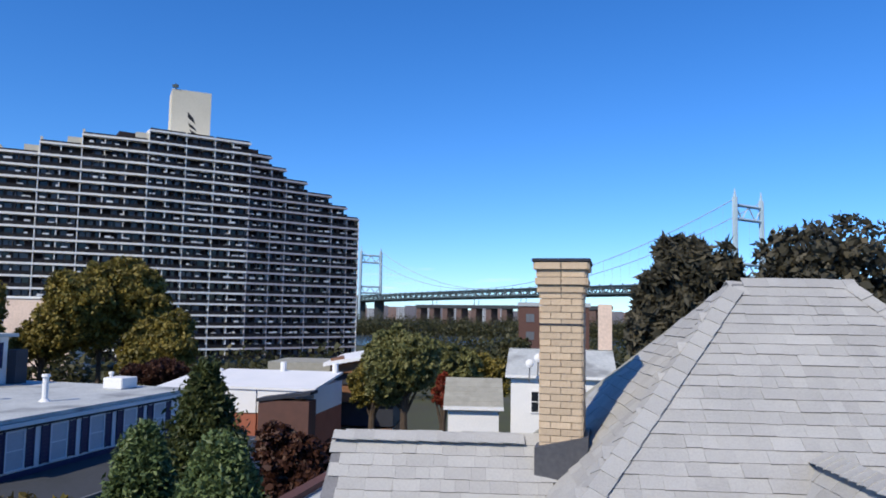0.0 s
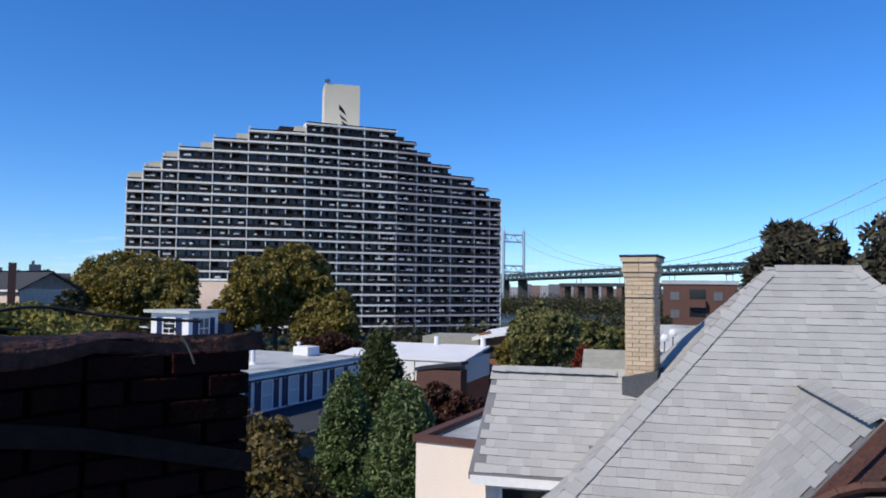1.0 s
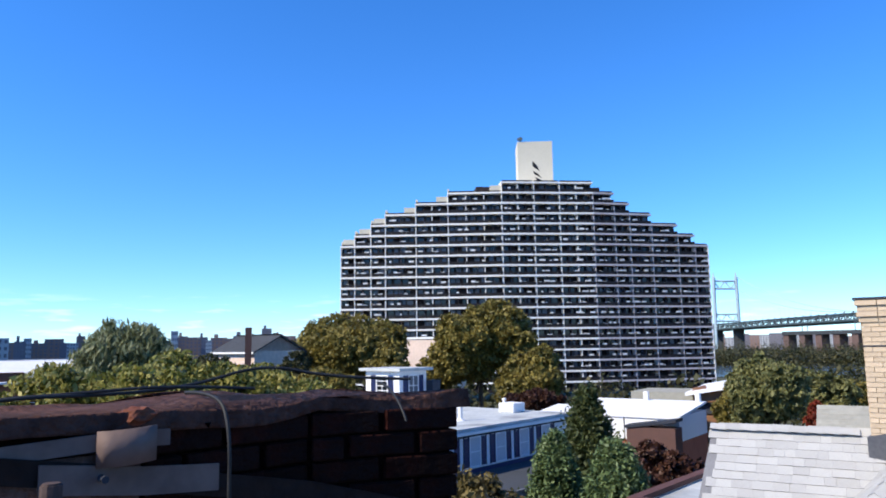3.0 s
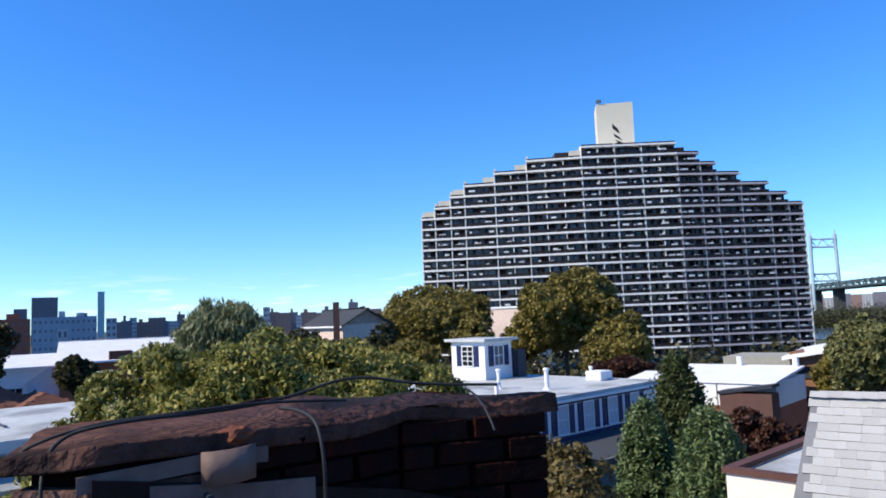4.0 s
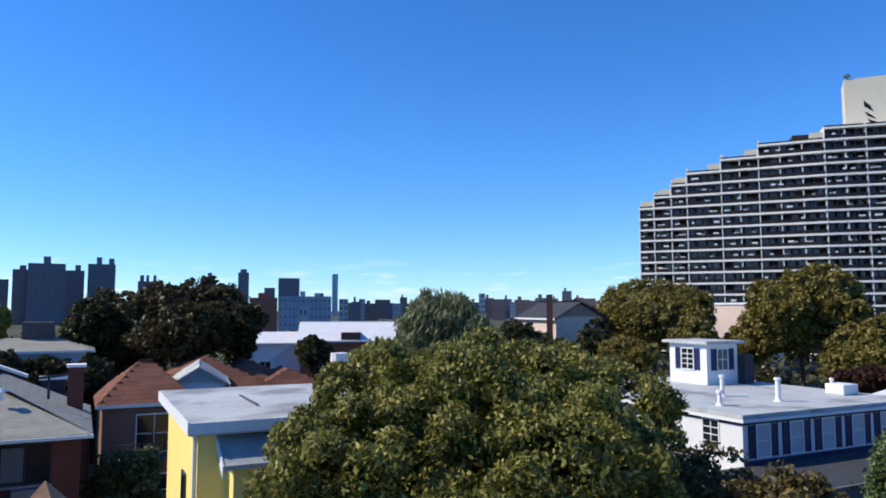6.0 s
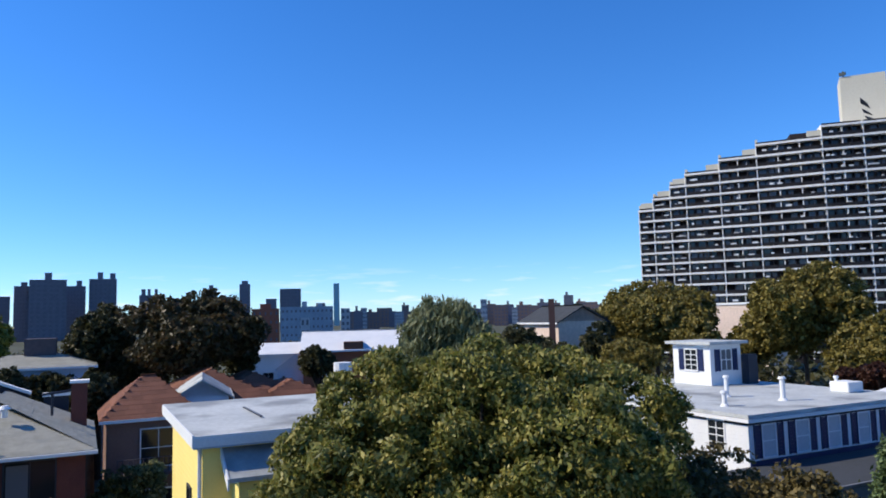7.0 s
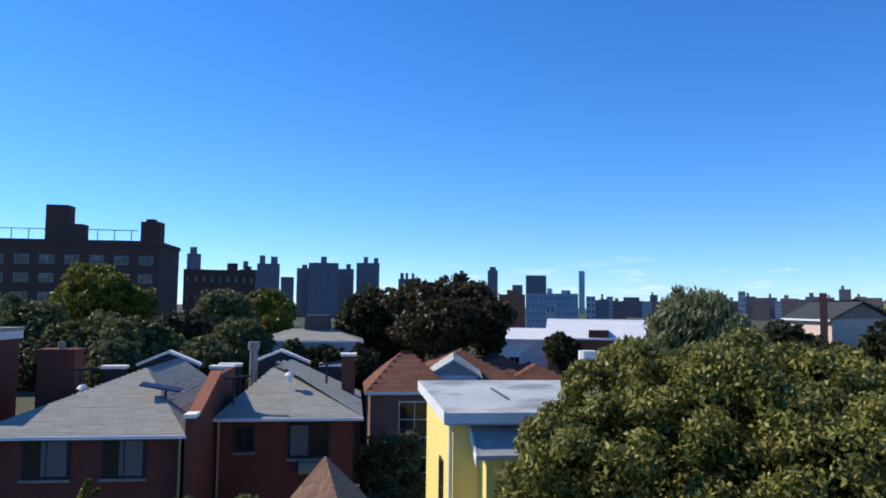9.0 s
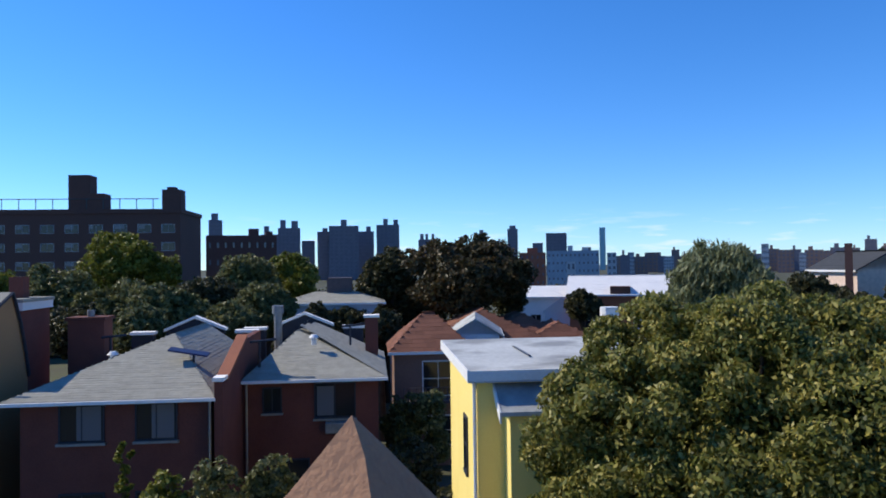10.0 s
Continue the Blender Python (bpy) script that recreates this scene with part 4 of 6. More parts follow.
def roof_plane(name, pts, mat_, parent, thick=0.1, rows=0.19, up=None):
    """A roof plane with raised courses of strip shingles."""
    bm = bmesh.new()
    plate(bm, pts, thick)
    bmesh.ops.recalc_face_normals(bm, faces=bm.faces)
    base = part(name, bm, mat_, parent)
    p = [Vector(q) for q in pts]
    nrm = (p[1] - p[0]).cross(p[2] - p[0]).normalized()
    if nrm.z < 0:
        nrm = -nrm
    along = Vector((0, 0, 1)).cross(nrm).normalized()
    upv = nrm.cross(along)
    s = [(q - p[0]).dot(along) for q in p]
    t = [(q - p[0]).dot(upv) for q in p]
    tabs_at = []
    rng = np.random.default_rng(int(abs(p[0].x * 10) + len(pts)))
    row = min(t) + 0.02
    while row < max(t) - 0.05:
        y = row + rows * 0.5
        xs = []
        for i in range(len(p)):
            j = (i + 1) % len(p)
            if (t[i] > y) != (t[j] > y):
                xs.append(s[i] + (s[j] - s[i]) * (y - t[i]) / (t[j] - t[i]))
        if len(xs) >= 2:
            x0, x1 = min(xs), max(xs)
            x = x0
            while x < x1 - 0.05:
                w = min(rng.uniform(0.5, 1.1), x1 - x)
                m = Matrix.Translation(p[0] + along * (x + w / 2) + upv * row + nrm * (0.004 + rng.uniform(0, 0.006))) @ Matrix((along, upv, nrm)).transposed().to_4x4()
                tabs_at.append((w / 2 - 0.003, 0.009, m))
                x += w
        row += rows
    tagged(part("shingles", tab_mesh(tabs_at, rows * 1.02), mat_, base), kind="stuff")
    return base


roof_plane("roof_front", [(0, -7.6, EZ), (0, 0, EZ), PKL], ROOF_GREY, left)
roof_plane("roof_right", [(0, 0, EZ), (-11, 0, EZ), (-11.5, -2.9, 8.58), PKL], ROOF_GREY, left)
roof_plane("roof_left", [(-11, -7.6, EZ), (0, -7.6, EZ), PKL, (-11.5, -2.9, 8.58)], ROOF_GREY, left)
part("gutter", boxes((0, 0.12, -7.6, 0.02, EZ - 0.13, EZ - 0.01)), WHITE, left, "white eave gutter")
part("downpipe", rods([((0.0, -0.2, 0.0), (0.0, -0.2, EZ - 0.1))], 0.05), ZINC, left)
for u, w in ((-4.85, 1.5), (-2.2, 1.4)):
    if w > 0.1:
        window_unit(left, "x", -0.35, u, 5.15, w, 1.3, DARKTRIM, GLASS, None, (1, 0))
        window_unit(left, "x", -0.35, u, 1.9, w, 1.3, DARKTRIM, GLASS, None, (1, 0))
        part("curtain", boxes((-0.338, -0.328, u - w * 0.12, u + w * 0.46, 5.17, 6.42)), PANE, left)
        part("sill", boxes((-0.35, -0.2, u - w / 2 - 0.12, u + w / 2 + 0.12, 5.0, 5.09)), ZINC, left)

right = thing("brick_house", (OX - 3.7 * 0.949, OY + 3.7 * 0.316, 0), GRID, "dark red brick house with hip roof and a side chimney", "house", "pair of brick houses")
part("wall", boxes((-9, -0.35, 0.3, 6.0, 0, EZ - 0.1)), BRICK, right)
PKR = (-5.0, 2.1, 8.33)
roof_plane("roof_front", [(0, 0.25, EZ), (0, 6.4, EZ), PKR], ROOF_GREY, right)
roof_plane("roof_right", [(0, 6.4, EZ), (-9, 6.4, EZ), (-9.5, 2.7, 8.33), PKR], ROOF_GREY, right)
roof_plane("roof_left", [(-9, 0.25, EZ), (0, 0.25, EZ), PKR, (-9.5, 2.7, 8.33)], ROOF_GREY, right)
part("gutter", boxes((0, 0.12, 0.25, 6.42, EZ - 0.13, EZ - 0.01)), WHITE, right, "white eave gutter")
part("downpipe", rods([((-0.2, 0.45, 0.0), (-0.2, 0.45, EZ - 0.1))], 0.05), ZINC, right)
for u, w, h, z in ((1.5, 0.7, 0.95, 5.3), (4.15, 1.65, 1.4, 5.0)):
    window_unit(right, "x", -0.35, u, z, w, h, DARKTRIM, GLASS, None, (1, 0))
    part("sill", boxes((-0.35, -0.2, u - w / 2 - 0.1, u + w / 2 + 0.1, z - 0.16, z - 0.08)), ZINC, right)
part("curtain", boxes((-0.338, -0.328, 3.38, 4.1, 5.05, 6.3)), PANE, right)
part("air_conditioner", bevelled(boxes((-0.35, 0.15, 3.75, 4.7, 4.36, 4.82)), 0.03), ZINC, right, "grey window air conditioner")
window_unit(right, "x", -0.35, 2.2, 1.9, 1.6, 1.3, DARKTRIM, GLASS, None, (1, 0))
ch = part("chimney", boxes((-6.6, -5.9, 5.4, 6.05, EZ - 1.0, 8.8)), BRICK, right)
part("chimney_cap", boxes((-6.68, -5.82, 5.32, 6.13, 8.8, 8.92)), CONC, ch)
# party wall with orange coping between them
pw = thing("party_wall", (OX, OY, 0), GRID, "stepped brick party wall with orange clay coping", "wall", kind="structure")
bm = bmesh.new()
ring = [(0.1, 0), (0.1, 7.25), (-0.6, 7.15), (-4.8, 8.32), (-9, 8.32), (-9, 0)]
a = [bm.verts.new((x, -0.02, z)) for x, z in ring]
b = [bm.verts.new((x, 0.28, z)) for x, z in ring]
bm.faces.new(a)
bm.faces.new(b[::-1])
for i in range(6):
    j = (i + 1) % 6
    bm.faces.new((a[i], b[i], b[j], a[j]))
bmesh.ops.recalc_face_normals(bm, faces=bm.faces)
part("wall", bm, BRICK, pw)
part("coping", plate(bmesh.new(), [(-0.6, -0.1, 7.34), (-0.6, 0.36, 7.34), (-4.9, 0.36, 8.52), (-4.9, -0.1, 8.52)], 0.14), BRICKP, pw)
part("front_coping", boxes((-0.62, 0.16, -0.08, 0.34, 7.26, 7.40)), CONC, pw)

# rear gables, parapet posts and vents behind the ridges
bk = thing("rear_parapet", (OX, OY, 0), GRID, "row of rear parapet gables with pale coping", "parapet", kind="structure")
for c in (-3.6, 2.0):
    dx = -12.2 if c < 0 else -13.6
    bm = bmesh.new()
    ring = [(c - 1.5, 8.1), (c, 8.72), (c + 1.5, 8.1), (c + 1.5, 0), (c - 1.5, 0)]
    a = [bm.verts.new((dx, y, z)) for y, z in ring]
    b = [bm.verts.new((dx - 0.3, y, z)) for y, z in ring]
    bm.faces.new(a)
    bm.faces.new(b[::-1])
    for i in range(5):
        j = (i + 1) % 5
        bm.faces.new((a[i], b[i], b[j], a[j]))
    bmesh.ops.recalc_face_normals(bm, faces=bm.faces)
    part("gable", bm, DARKTRIM, bk)
    for sy in (-1, 1):
        part("coping", plate(bmesh.new(), [(dx + 0.12, c, 8.9), (dx + 0.12, c + sy * 1.6, 8.22), (dx - 0.45, c + sy * 1.6, 8.22), (dx - 0.45, c, 8.9)][::sy], 0.14), CONC, bk)
    for q in (-2.7, 2.7):
        part("block", boxes((dx - 0.4, dx + 0.1, c + q - 0.55, c + q + 0.55, 0, 7.95)), DARKTRIM, bk)
        part("block_cap", boxes((dx - 0.5, dx + 0.2, c + q - 0.62, c + q + 0.62, 7.95, 8.1)), CONC, bk)
v = thing("flue_pipe", (OX - 8.6, OY + 4.0, 7.2), GRID, "galvanised flue pipe with a collar", "flue")
bm = bmesh.new()
rod(bm, (0, 0, -0.5), (0, 0, 1.9), 0.2, n=12)
rod(bm, (0, 0, 1.9), (0, 0, 2.3), 0.28, 0.28, n=12)
part("pipe", bm, ZINC, v)
# solar-looking skylight flap, roof pipes and turbine vents
sk = thing("roof_hatch", (OX - 2.9, OY - 0.2, 7.55), GRID, "open blue roof hatch on a dark stay", "hatch")
part("flap", plate(bmesh.new(), [(0.1, -1.3, 0.62), (0.1, 0.25, 0.35), (-0.45, 0.25, 0.42), (-0.45, -1.3, 0.69)], 0.06), NAVY, sk)
part("stay", rods([((-0.2, -0.35, -0.3), (-0.2, -0.35, 0.45))], 0.05), DARKTRIM, sk)
for x, y, z in ((-4.0, -5.0, 7.75), (-6.3, 3.1, 8.05)):
    o = thing("roof_vent", tuple(left.matrix_world @ Vector((x, y, z))), GRID, "small white mushroom roof vent", "vent", "roof vents")
    bm = bmesh.new()
    rod(bm, (0, 0, -0.2), (0, 0, 0.12), 0.12, n=10)
    rod(bm, (0, 0, 0.12), (0, 0, 0.26), 0.24, 0.12, n=12)
    part("vent_cap", bm, WHITE, o)
for x, y, z, h in ((-7.2, -6.2, 7.6, 0.7), (-4.6, 0.9, 7.4, 0.8), (-8.1, 4.7, 7.9, 0.6)):
    o = thing("roof_pipe", tuple(left.matrix_world @ Vector((x, y, z))), GRID, "short dark vent pipe on the roof", "pipe", "roof pipes")
    part("pipe", rods([((0, 0, -0.3), (0, 0, h)), ((0, -0.4, h), (0, 0.7, h + 0.1))], 0.06), DARKTRIM, o)
o = thing("brick_chimney", (*polar(92.0, 37.5), 0), GRID, "broad dark brick chimney with a pot", "chimney")
part("shaft", boxes((-0.6, 0.5, -0.85, 0.75, 0, 9.1)), BRICK, o)
part("shaft_cap", boxes((-0.68, 0.58, -0.93, 0.83, 9.1, 9.25)), BRICK, o)
part("pot", rods([((0, 0, 9.25), (0, 0, 9.55))], 0.16, 10), ZINC, o)
# pointed tan cap close by
pyx, pyy = polar(73.3, 3.3)
pc = thing("pyramid_cap", (pyx, pyy, 9.3), -47, "tan slate pyramid cap on a square pier", "roof cap")
bm = bmesh.new()
t_ = bm.verts.new((0, 0, 1.46))
c = [bm.verts.new((x, y, 0.42)) for x, y in ((-0.72, -0.72), (0.72, -0.72), (0.72, 0.72), (-0.72, 0.72))]
for i in range(4):
    bm.faces.new((c[i], c[(i + 1) % 4], t_))
bm.faces.new(c[::-1])
bmesh.ops.subdivide_edges(bm, edges=list(bm.edges), cuts=6, use_grid_fill=True)
for vv in bm.verts:
    vv.co += Vector((noise.noise(vv.co * 5), noise.noise(vv.co * 5 + Vector((9, 0, 0))), noise.noise(vv.co * 5 + Vector((0, 9, 0))))) * 0.02
part("cap", bm, TAN, pc)
part("pier", boxes((-0.55, 0.55, -0.55, 0.55, -9.3, 0.46)), BRICK, pc)


# ---- bridge over the river ----
T1, T2 = Vector((-8, 925, 0)), Vector((240, 452, 0))
DD = (T2 - T1).normalized()
DN = Vector((DD.y, -DD.x, 0))
SPAN = (T2 - T1).length


def deck_z(s):
    """Height of the roadway at s metres from the far tower."""
    t = s / SPAN
    return 29.5 + 7.5 * t - 4.0 * t * t


def on_bridge(s, side, z):
    p = T1 + DD * s + DN * side
    return Vector((p.x, p.y, z))


bridge = thing("suspension_bridge", (T1.x, T1.y, -4), 0, "long grey-green suspension bridge with haze-paled towers", "bridge")
bridge.matrix_world = Matrix.Identity(4)
bm = bmesh.new()
step = 12.0
stops = [-150 + step * i for i in range(int((SPAN + 300) / step))]
for s0 in stops:
    s1 = s0 + step
    for side in (-14, 14):
        z0, z1 = deck_z(s0), deck_z(s1)
        rod(bm, on_bridge(s0, side, z0), on_bridge(s1, side, z1), 0.9, n=4)
        rod(bm, on_bridge(s0, side, z0 - 6), on_bridge(s1, side, z1 - 6), 1.1, n=4)
        rod(bm, on_bridge(s0, side, z0), on_bridge(s0 + step / 2, side, z0 - 6), 0.6, n=4)
        rod(bm, on_bridge(s0 + step / 2, side, z0 - 6), on_bridge(s1, side, z1), 0.6, n=4)
        rod(bm, on_bridge(s0, side, z0 - 6), on_bridge(s0, side, z0 + 1.8), 0.55, n=4)
tagged(part("truss", bm, STEEL, bridge), kind="stuff")
bm = bmesh.new()
for s0 in stops:
    plate(bm, [on_bridge(s0, -14, deck_z(s0) - 4.6), on_bridge(s0, 14, deck_z(s0) - 4.6), on_bridge(s0 + step, 14, deck_z(s0 + step) - 4.6), on_bridge(s0 + step, -14, deck_z(s0 + step) - 4.6)], 1.2)
part("roadway", bm, DARKSTEEL, bridge)


def bridge_tower(s, top, base=-4):
    t = part("bridge_tower", rods([(on_bridge(s, -15, base), on_bridge(s, -14, top)), (on_bridge(s, 15, base), on_bridge(s, 14, top))], 1.9, 6), TOWERSTEEL, bridge, "steel tower paled by haze in its colour")
    for z0, z1 in ((top - 14, top - 5), (deck_z(s) + 4, deck_z(s) + 12)):
        bm = bmesh.new()
        rod(bm, on_bridge(s, -14, z0), on_bridge(s, 14, z0), 1.1, n=4)
        rod(bm, on_bridge(s, -14, z1), on_bridge(s, 14, z1), 1.1, n=4)
        for q in range(4):
            a, b = -14 + 7 * q, -7 + 7 * q
            rod(bm, on_bridge(s, a, z0 if q % 2 else z1), on_bridge(s, b, z1 if q % 2 else z0), 0.6, n=4)
        part("cross_brace", bm, TOWERSTEEL, t)
    for side in (-14, 14):
        bm = bmesh.new()
        rod(bm, on_bridge(s, side, top), on_bridge(s, side, top + 6), 1.2, 0.2, n=6)
        part("finial", bm, TOWERSTEEL, t)


def cable_z(t):
    """Height of the main cable between the towers."""
    return 34 + 53 * ((t - 0.47) / (0.53 if t > 0.47 else 0.47)) ** 2


bridge_tower(0, 86)
bridge_tower(SPAN, 88)
for side in (-14, 14):
    pts = []
    for i in range(41):
        t = i / 40
        pts.append(on_bridge(SPAN * t, side, cable_z(t)))
    part("main_cable", tube(bmesh.new(), pts, 0.32, 5), TOWERSTEEL, bridge)
    bm = bmesh.new()
    for i in range(1, 60):
        t = i / 60
        rod(bm, on_bridge(SPAN * t, side, deck_z(SPAN * t)), on_bridge(SPAN * t, side, cable_z(t)), 0.05, n=3)
    tagged(part("hanger_rope", bm, TOWERSTEEL, bridge), kind="stuff")
for s in (-25, 25):
    bm = bmesh.new()
    box(bm, *sum(([p - 6, p + 6] for p in on_bridge(s, 0, 0).xy), []), -4, deck_z(s) - 6)
    part("pier", bm, DARKSTEEL, bridge)

# low railway viaduct before the bridge
V1, V2 = Vector((*polar(-3.4, 640), 0)), Vector((*polar(-18, 520), 0))
via = thing("railway_viaduct", (0, 0, 0), 0, "dark railway viaduct on red-brown piers", "viaduct")
vd = (V2 - V1).normalized()
VN = Vector((-vd.y, vd.x, 0))


def via_box(bm, s0, s1, w, z0, z1):
    p = [V1 + vd * s0 - VN * w, V1 + vd * s1 - VN * w, V1 + vd * s1 + VN * w, V1 + vd * s0 + VN * w]
    plate(bm, [(q.x, q.y, z1) for q in p], z1 - z0)


VL = (V2 - V1).length
bm = bmesh.new()
via_box(bm, 0, VL, 5, 14.5, 17.2)
bmesh.ops.recalc_face_normals(bm, faces=bm.faces)
part("girder", bm, DARKSTEEL, via)
k = 0
while k * 16 < VL:
    bm = bmesh.new()
    via_box(bm, k * 16, k * 16 + 5.5, 4, -4, 14.5)
    bmesh.ops.recalc_face_normals(bm, faces=bm.faces)
    part("pier", bm, VIADUCT, via)
    if k % 3 == 1:
        bm = bmesh.new()
        for q in (0, 5):
            a = V1 + vd * (k * 16 + q)
            rod(bm, (a.x, a.y, 17), (a.x, a.y, 24), 0.25, n=4)
        a, b = V1 + vd * (k * 16 - 1), V1 + vd * (k * 16 + 6)
        rod(bm, (a.x, a.y, 23), (b.x, b.y, 23), 0.25, n=4)
        part("gantry", bm, DARKSTEEL, via)
    k += 1


# ---- far buildings ----
def far_block(name, az0, az1, r, el, mat_, label, base=None, roof=(), rows=0, cols=0, turn=None, win=FARW, group="far city blocks", wsize=(0.5, 0.5)):
    """A far building between two bearings; el: how high its top stands over the eye, in degrees; roof: small blocks (from, to, height)."""
    az = (az0 + az1) / 2
    x, y = polar(az, r)
    w = 2 * r * math.tan(radians(abs(az0 - az1) / 2))
    z0 = ground_z(x, y)
    h = 11.4 + r * math.tan(radians(el)) - z0
    t = thing(name, (x, y, z0), az if turn is None else turn, label, "building", group)
    part("wall", boxes((-w / 2, w / 2, 0, w * 0.8, 0, h)), mat_, t)
    for a, b, hh in roof:
        part("roof_block", boxes((-w / 2 + a * w, -w / 2 + b * w, w * 0.2, w * 0.5, h, h + hh)), mat_, t)
    if rows:
        fh = h / rows
        for i in range(cols):
            bm = bmesh.new()
            c = -w / 2 + w * (i + 0.5) / cols
            ww = w / cols * wsize[0] / 2
            for j in range(rows):
                box(bm, c - ww, c + ww, -0.12, 0, fh * (j + 0.28), fh * (j + 0.28 + wsize[1]))
            tagged(part("window_column", bm, win, t), kind="stuff")
    return t


GREYLABEL = "distant grey high-rise in haze"
for az0, az1, r, el, roof in ((80.2, 78.9, 700, 2.5, ((0.2, 0.5, 8),)), (78.9, 77.2, 900, 3.0, ((0.1, 0.35, 10), (0.6, 0.9, 9))), (77.1, 76.1, 850, 2.0, ()),
                              (75.9, 74.9, 800, 2.7, ((0.4, 0.8, 4),)), (75.0, 72.7, 780, 3.15, ((0.4, 0.6, 7),)), (72.7, 71.5, 860, 2.7, ((0.5, 0.8, 6),)),
                              (71.3, 69.5, 800, 3.2, ((0.3, 0.5, 7), (0.75, 0.95, 6))), (68.0, 66.6, 1000, 2.0, ((0.1, 0.3, 8), (0.4, 0.55, 8), (0.75, 0.9, 8))),
                              (63.4, 62.6, 1000, 2.3, ((0.3, 0.7, 7),)), (62.4, 61.2, 1200, 1.8, ()), (60.95, 60.15, 1100, 2.75, ((0.2, 0.8, 5),)),
                              (59.0, 58.2, 1300, 1.6, ()), (57.95, 56.35, 900, 2.35, ()), (55.2, 54.5, 1300, 1.2, ()), (84.0, 83.0, 1100, 3.6, ((0.2, 0.7, 10),)), (82.9, 81.5, 1100, 2.3, ())):
    far_block("tower_block", az0, az1, r, el, FARA, GREYLABEL, roof=roof, rows=14, cols=6)
far_block("glass_tower", 53.85, 53.4, 1500, 2.7, TEAL, "slim teal glass skyscraper far off", rows=24, cols=3, win=FARBLUE)
far_block("red_block", 60.05, 58.0, 230, 0.85, REDBLOCK, "red-brick mid-rise block beyond the trees", roof=((0.3, 0.7, 1.5),), rows=7, cols=5, wsize=(0.25, 0.35))
far_block("factory_block", 57.9, 53.9, 420, 0.95, FARBLUE, "long blue-grey industrial block", roof=((0.4, 0.5, 3), (0.7, 0.8, 2)), rows=5, cols=12, win=FARA, wsize=(0.4, 0.3))
far_block("white_block", 53.3, 52.6, 420, 0.75, FARC, "white narrow building far off", rows=6, cols=2)
far_block("white_block", 56.4, 55.7, 380, 0.1, FARC, "small white block far off", rows=3, cols=2)
rng = np.random.default_rng(77)
az = 53.2
k = 0
while az > 30:
    w = rng.uniform(0.4, 1.3)
    far_block("city_block", az, az - w, rng.uniform(650, 1100), rng.uniform(0.35, 0.85) + (0.5 if k % 11 == 7 else 0), (FARB, FARA, FARC, FARB)[k % 4], "low distant city block in brown and grey", rows=6, cols=4,
              roof=((0.2, 0.45, rng.uniform(2, 6)),) if k % 2 else ())
    az -= w * 0.8
    k += 1
az = 3.5
while az > -20:
    w = rng.uniform(0.4, 1.0)
    far_block("city_block", az, az - w, rng.uniform(1100, 1500), rng.uniform(0.15, 0.5), (FARB, FARC, FARA)[k % 3], "pale distant city block over the river", rows=7, cols=4)
    az -= w * 0.9
    k += 1

# brown apartment block with bulkheads
ab = thing("apartment_block", (*polar(86.0, 125), -2), GRID, "six-storey brown brick apartment block with roof bulkheads", "apartment building")
# local -y along the long front, x towards the camera
AH = 22.4
part("wall", boxes((-14, 0, -46, 0, 0, AH)), APT, ab)
part("parapet", boxes((-14.2, 0.2, -46, 0.2, AH, AH + 0.7)), APT, ab)
for y0, y1, h in ((-17.6, -14.2, 5.6), (-14.2, -12.0, 2.6), (-3.0, 0.0, 3.2)):
    part("bulkhead", boxes((-3.4, -0.5, y0, y1, AH + 0.7, AH + 0.7 + h)), APT, ab)
part("bulkhead_cap", boxes((-3.0, -1.2, -2.4, -1.1, AH + 3.9, AH + 4.4)), APT, ab)
for j in range(7):
    for i in range(12):
        u = -1.9 - i * 3.75
        window_unit(ab, "x", 0, u, 1.6 + j * 2.95, 2.0, 1.25, FARC, GLASS, None, (1, 0))
        part("curtain", boxes((0.021, 0.03, u - 0.95, u - 0.95 + 1.9 * ((i * 7 + j * 5) % 5) / 5 + 0.1, 2.2 + j * 2.95, 2.8 + j * 2.95)), PANE, ab)
part("roof_rail", rods([((-0.5, -46 + i * 2.6, AH + 0.7), (-0.5, -46 + i * 2.6, AH + 2.4)) for i in range(17)] + [((-0.5, -46, AH + 2.4), (-0.5, -3.5, AH + 2.4))], 0.07, 4), STEEL, ab)
far_block("apartment_block", 84.2, 79.0, 160, 2.45, APT, "lower brown brick apartment block", roof=((0.6, 0.75, 1.6), (0.85, 0.95, 1.0)), rows=6, cols=9, win=PANE, wsize=(0.25, 0.3))


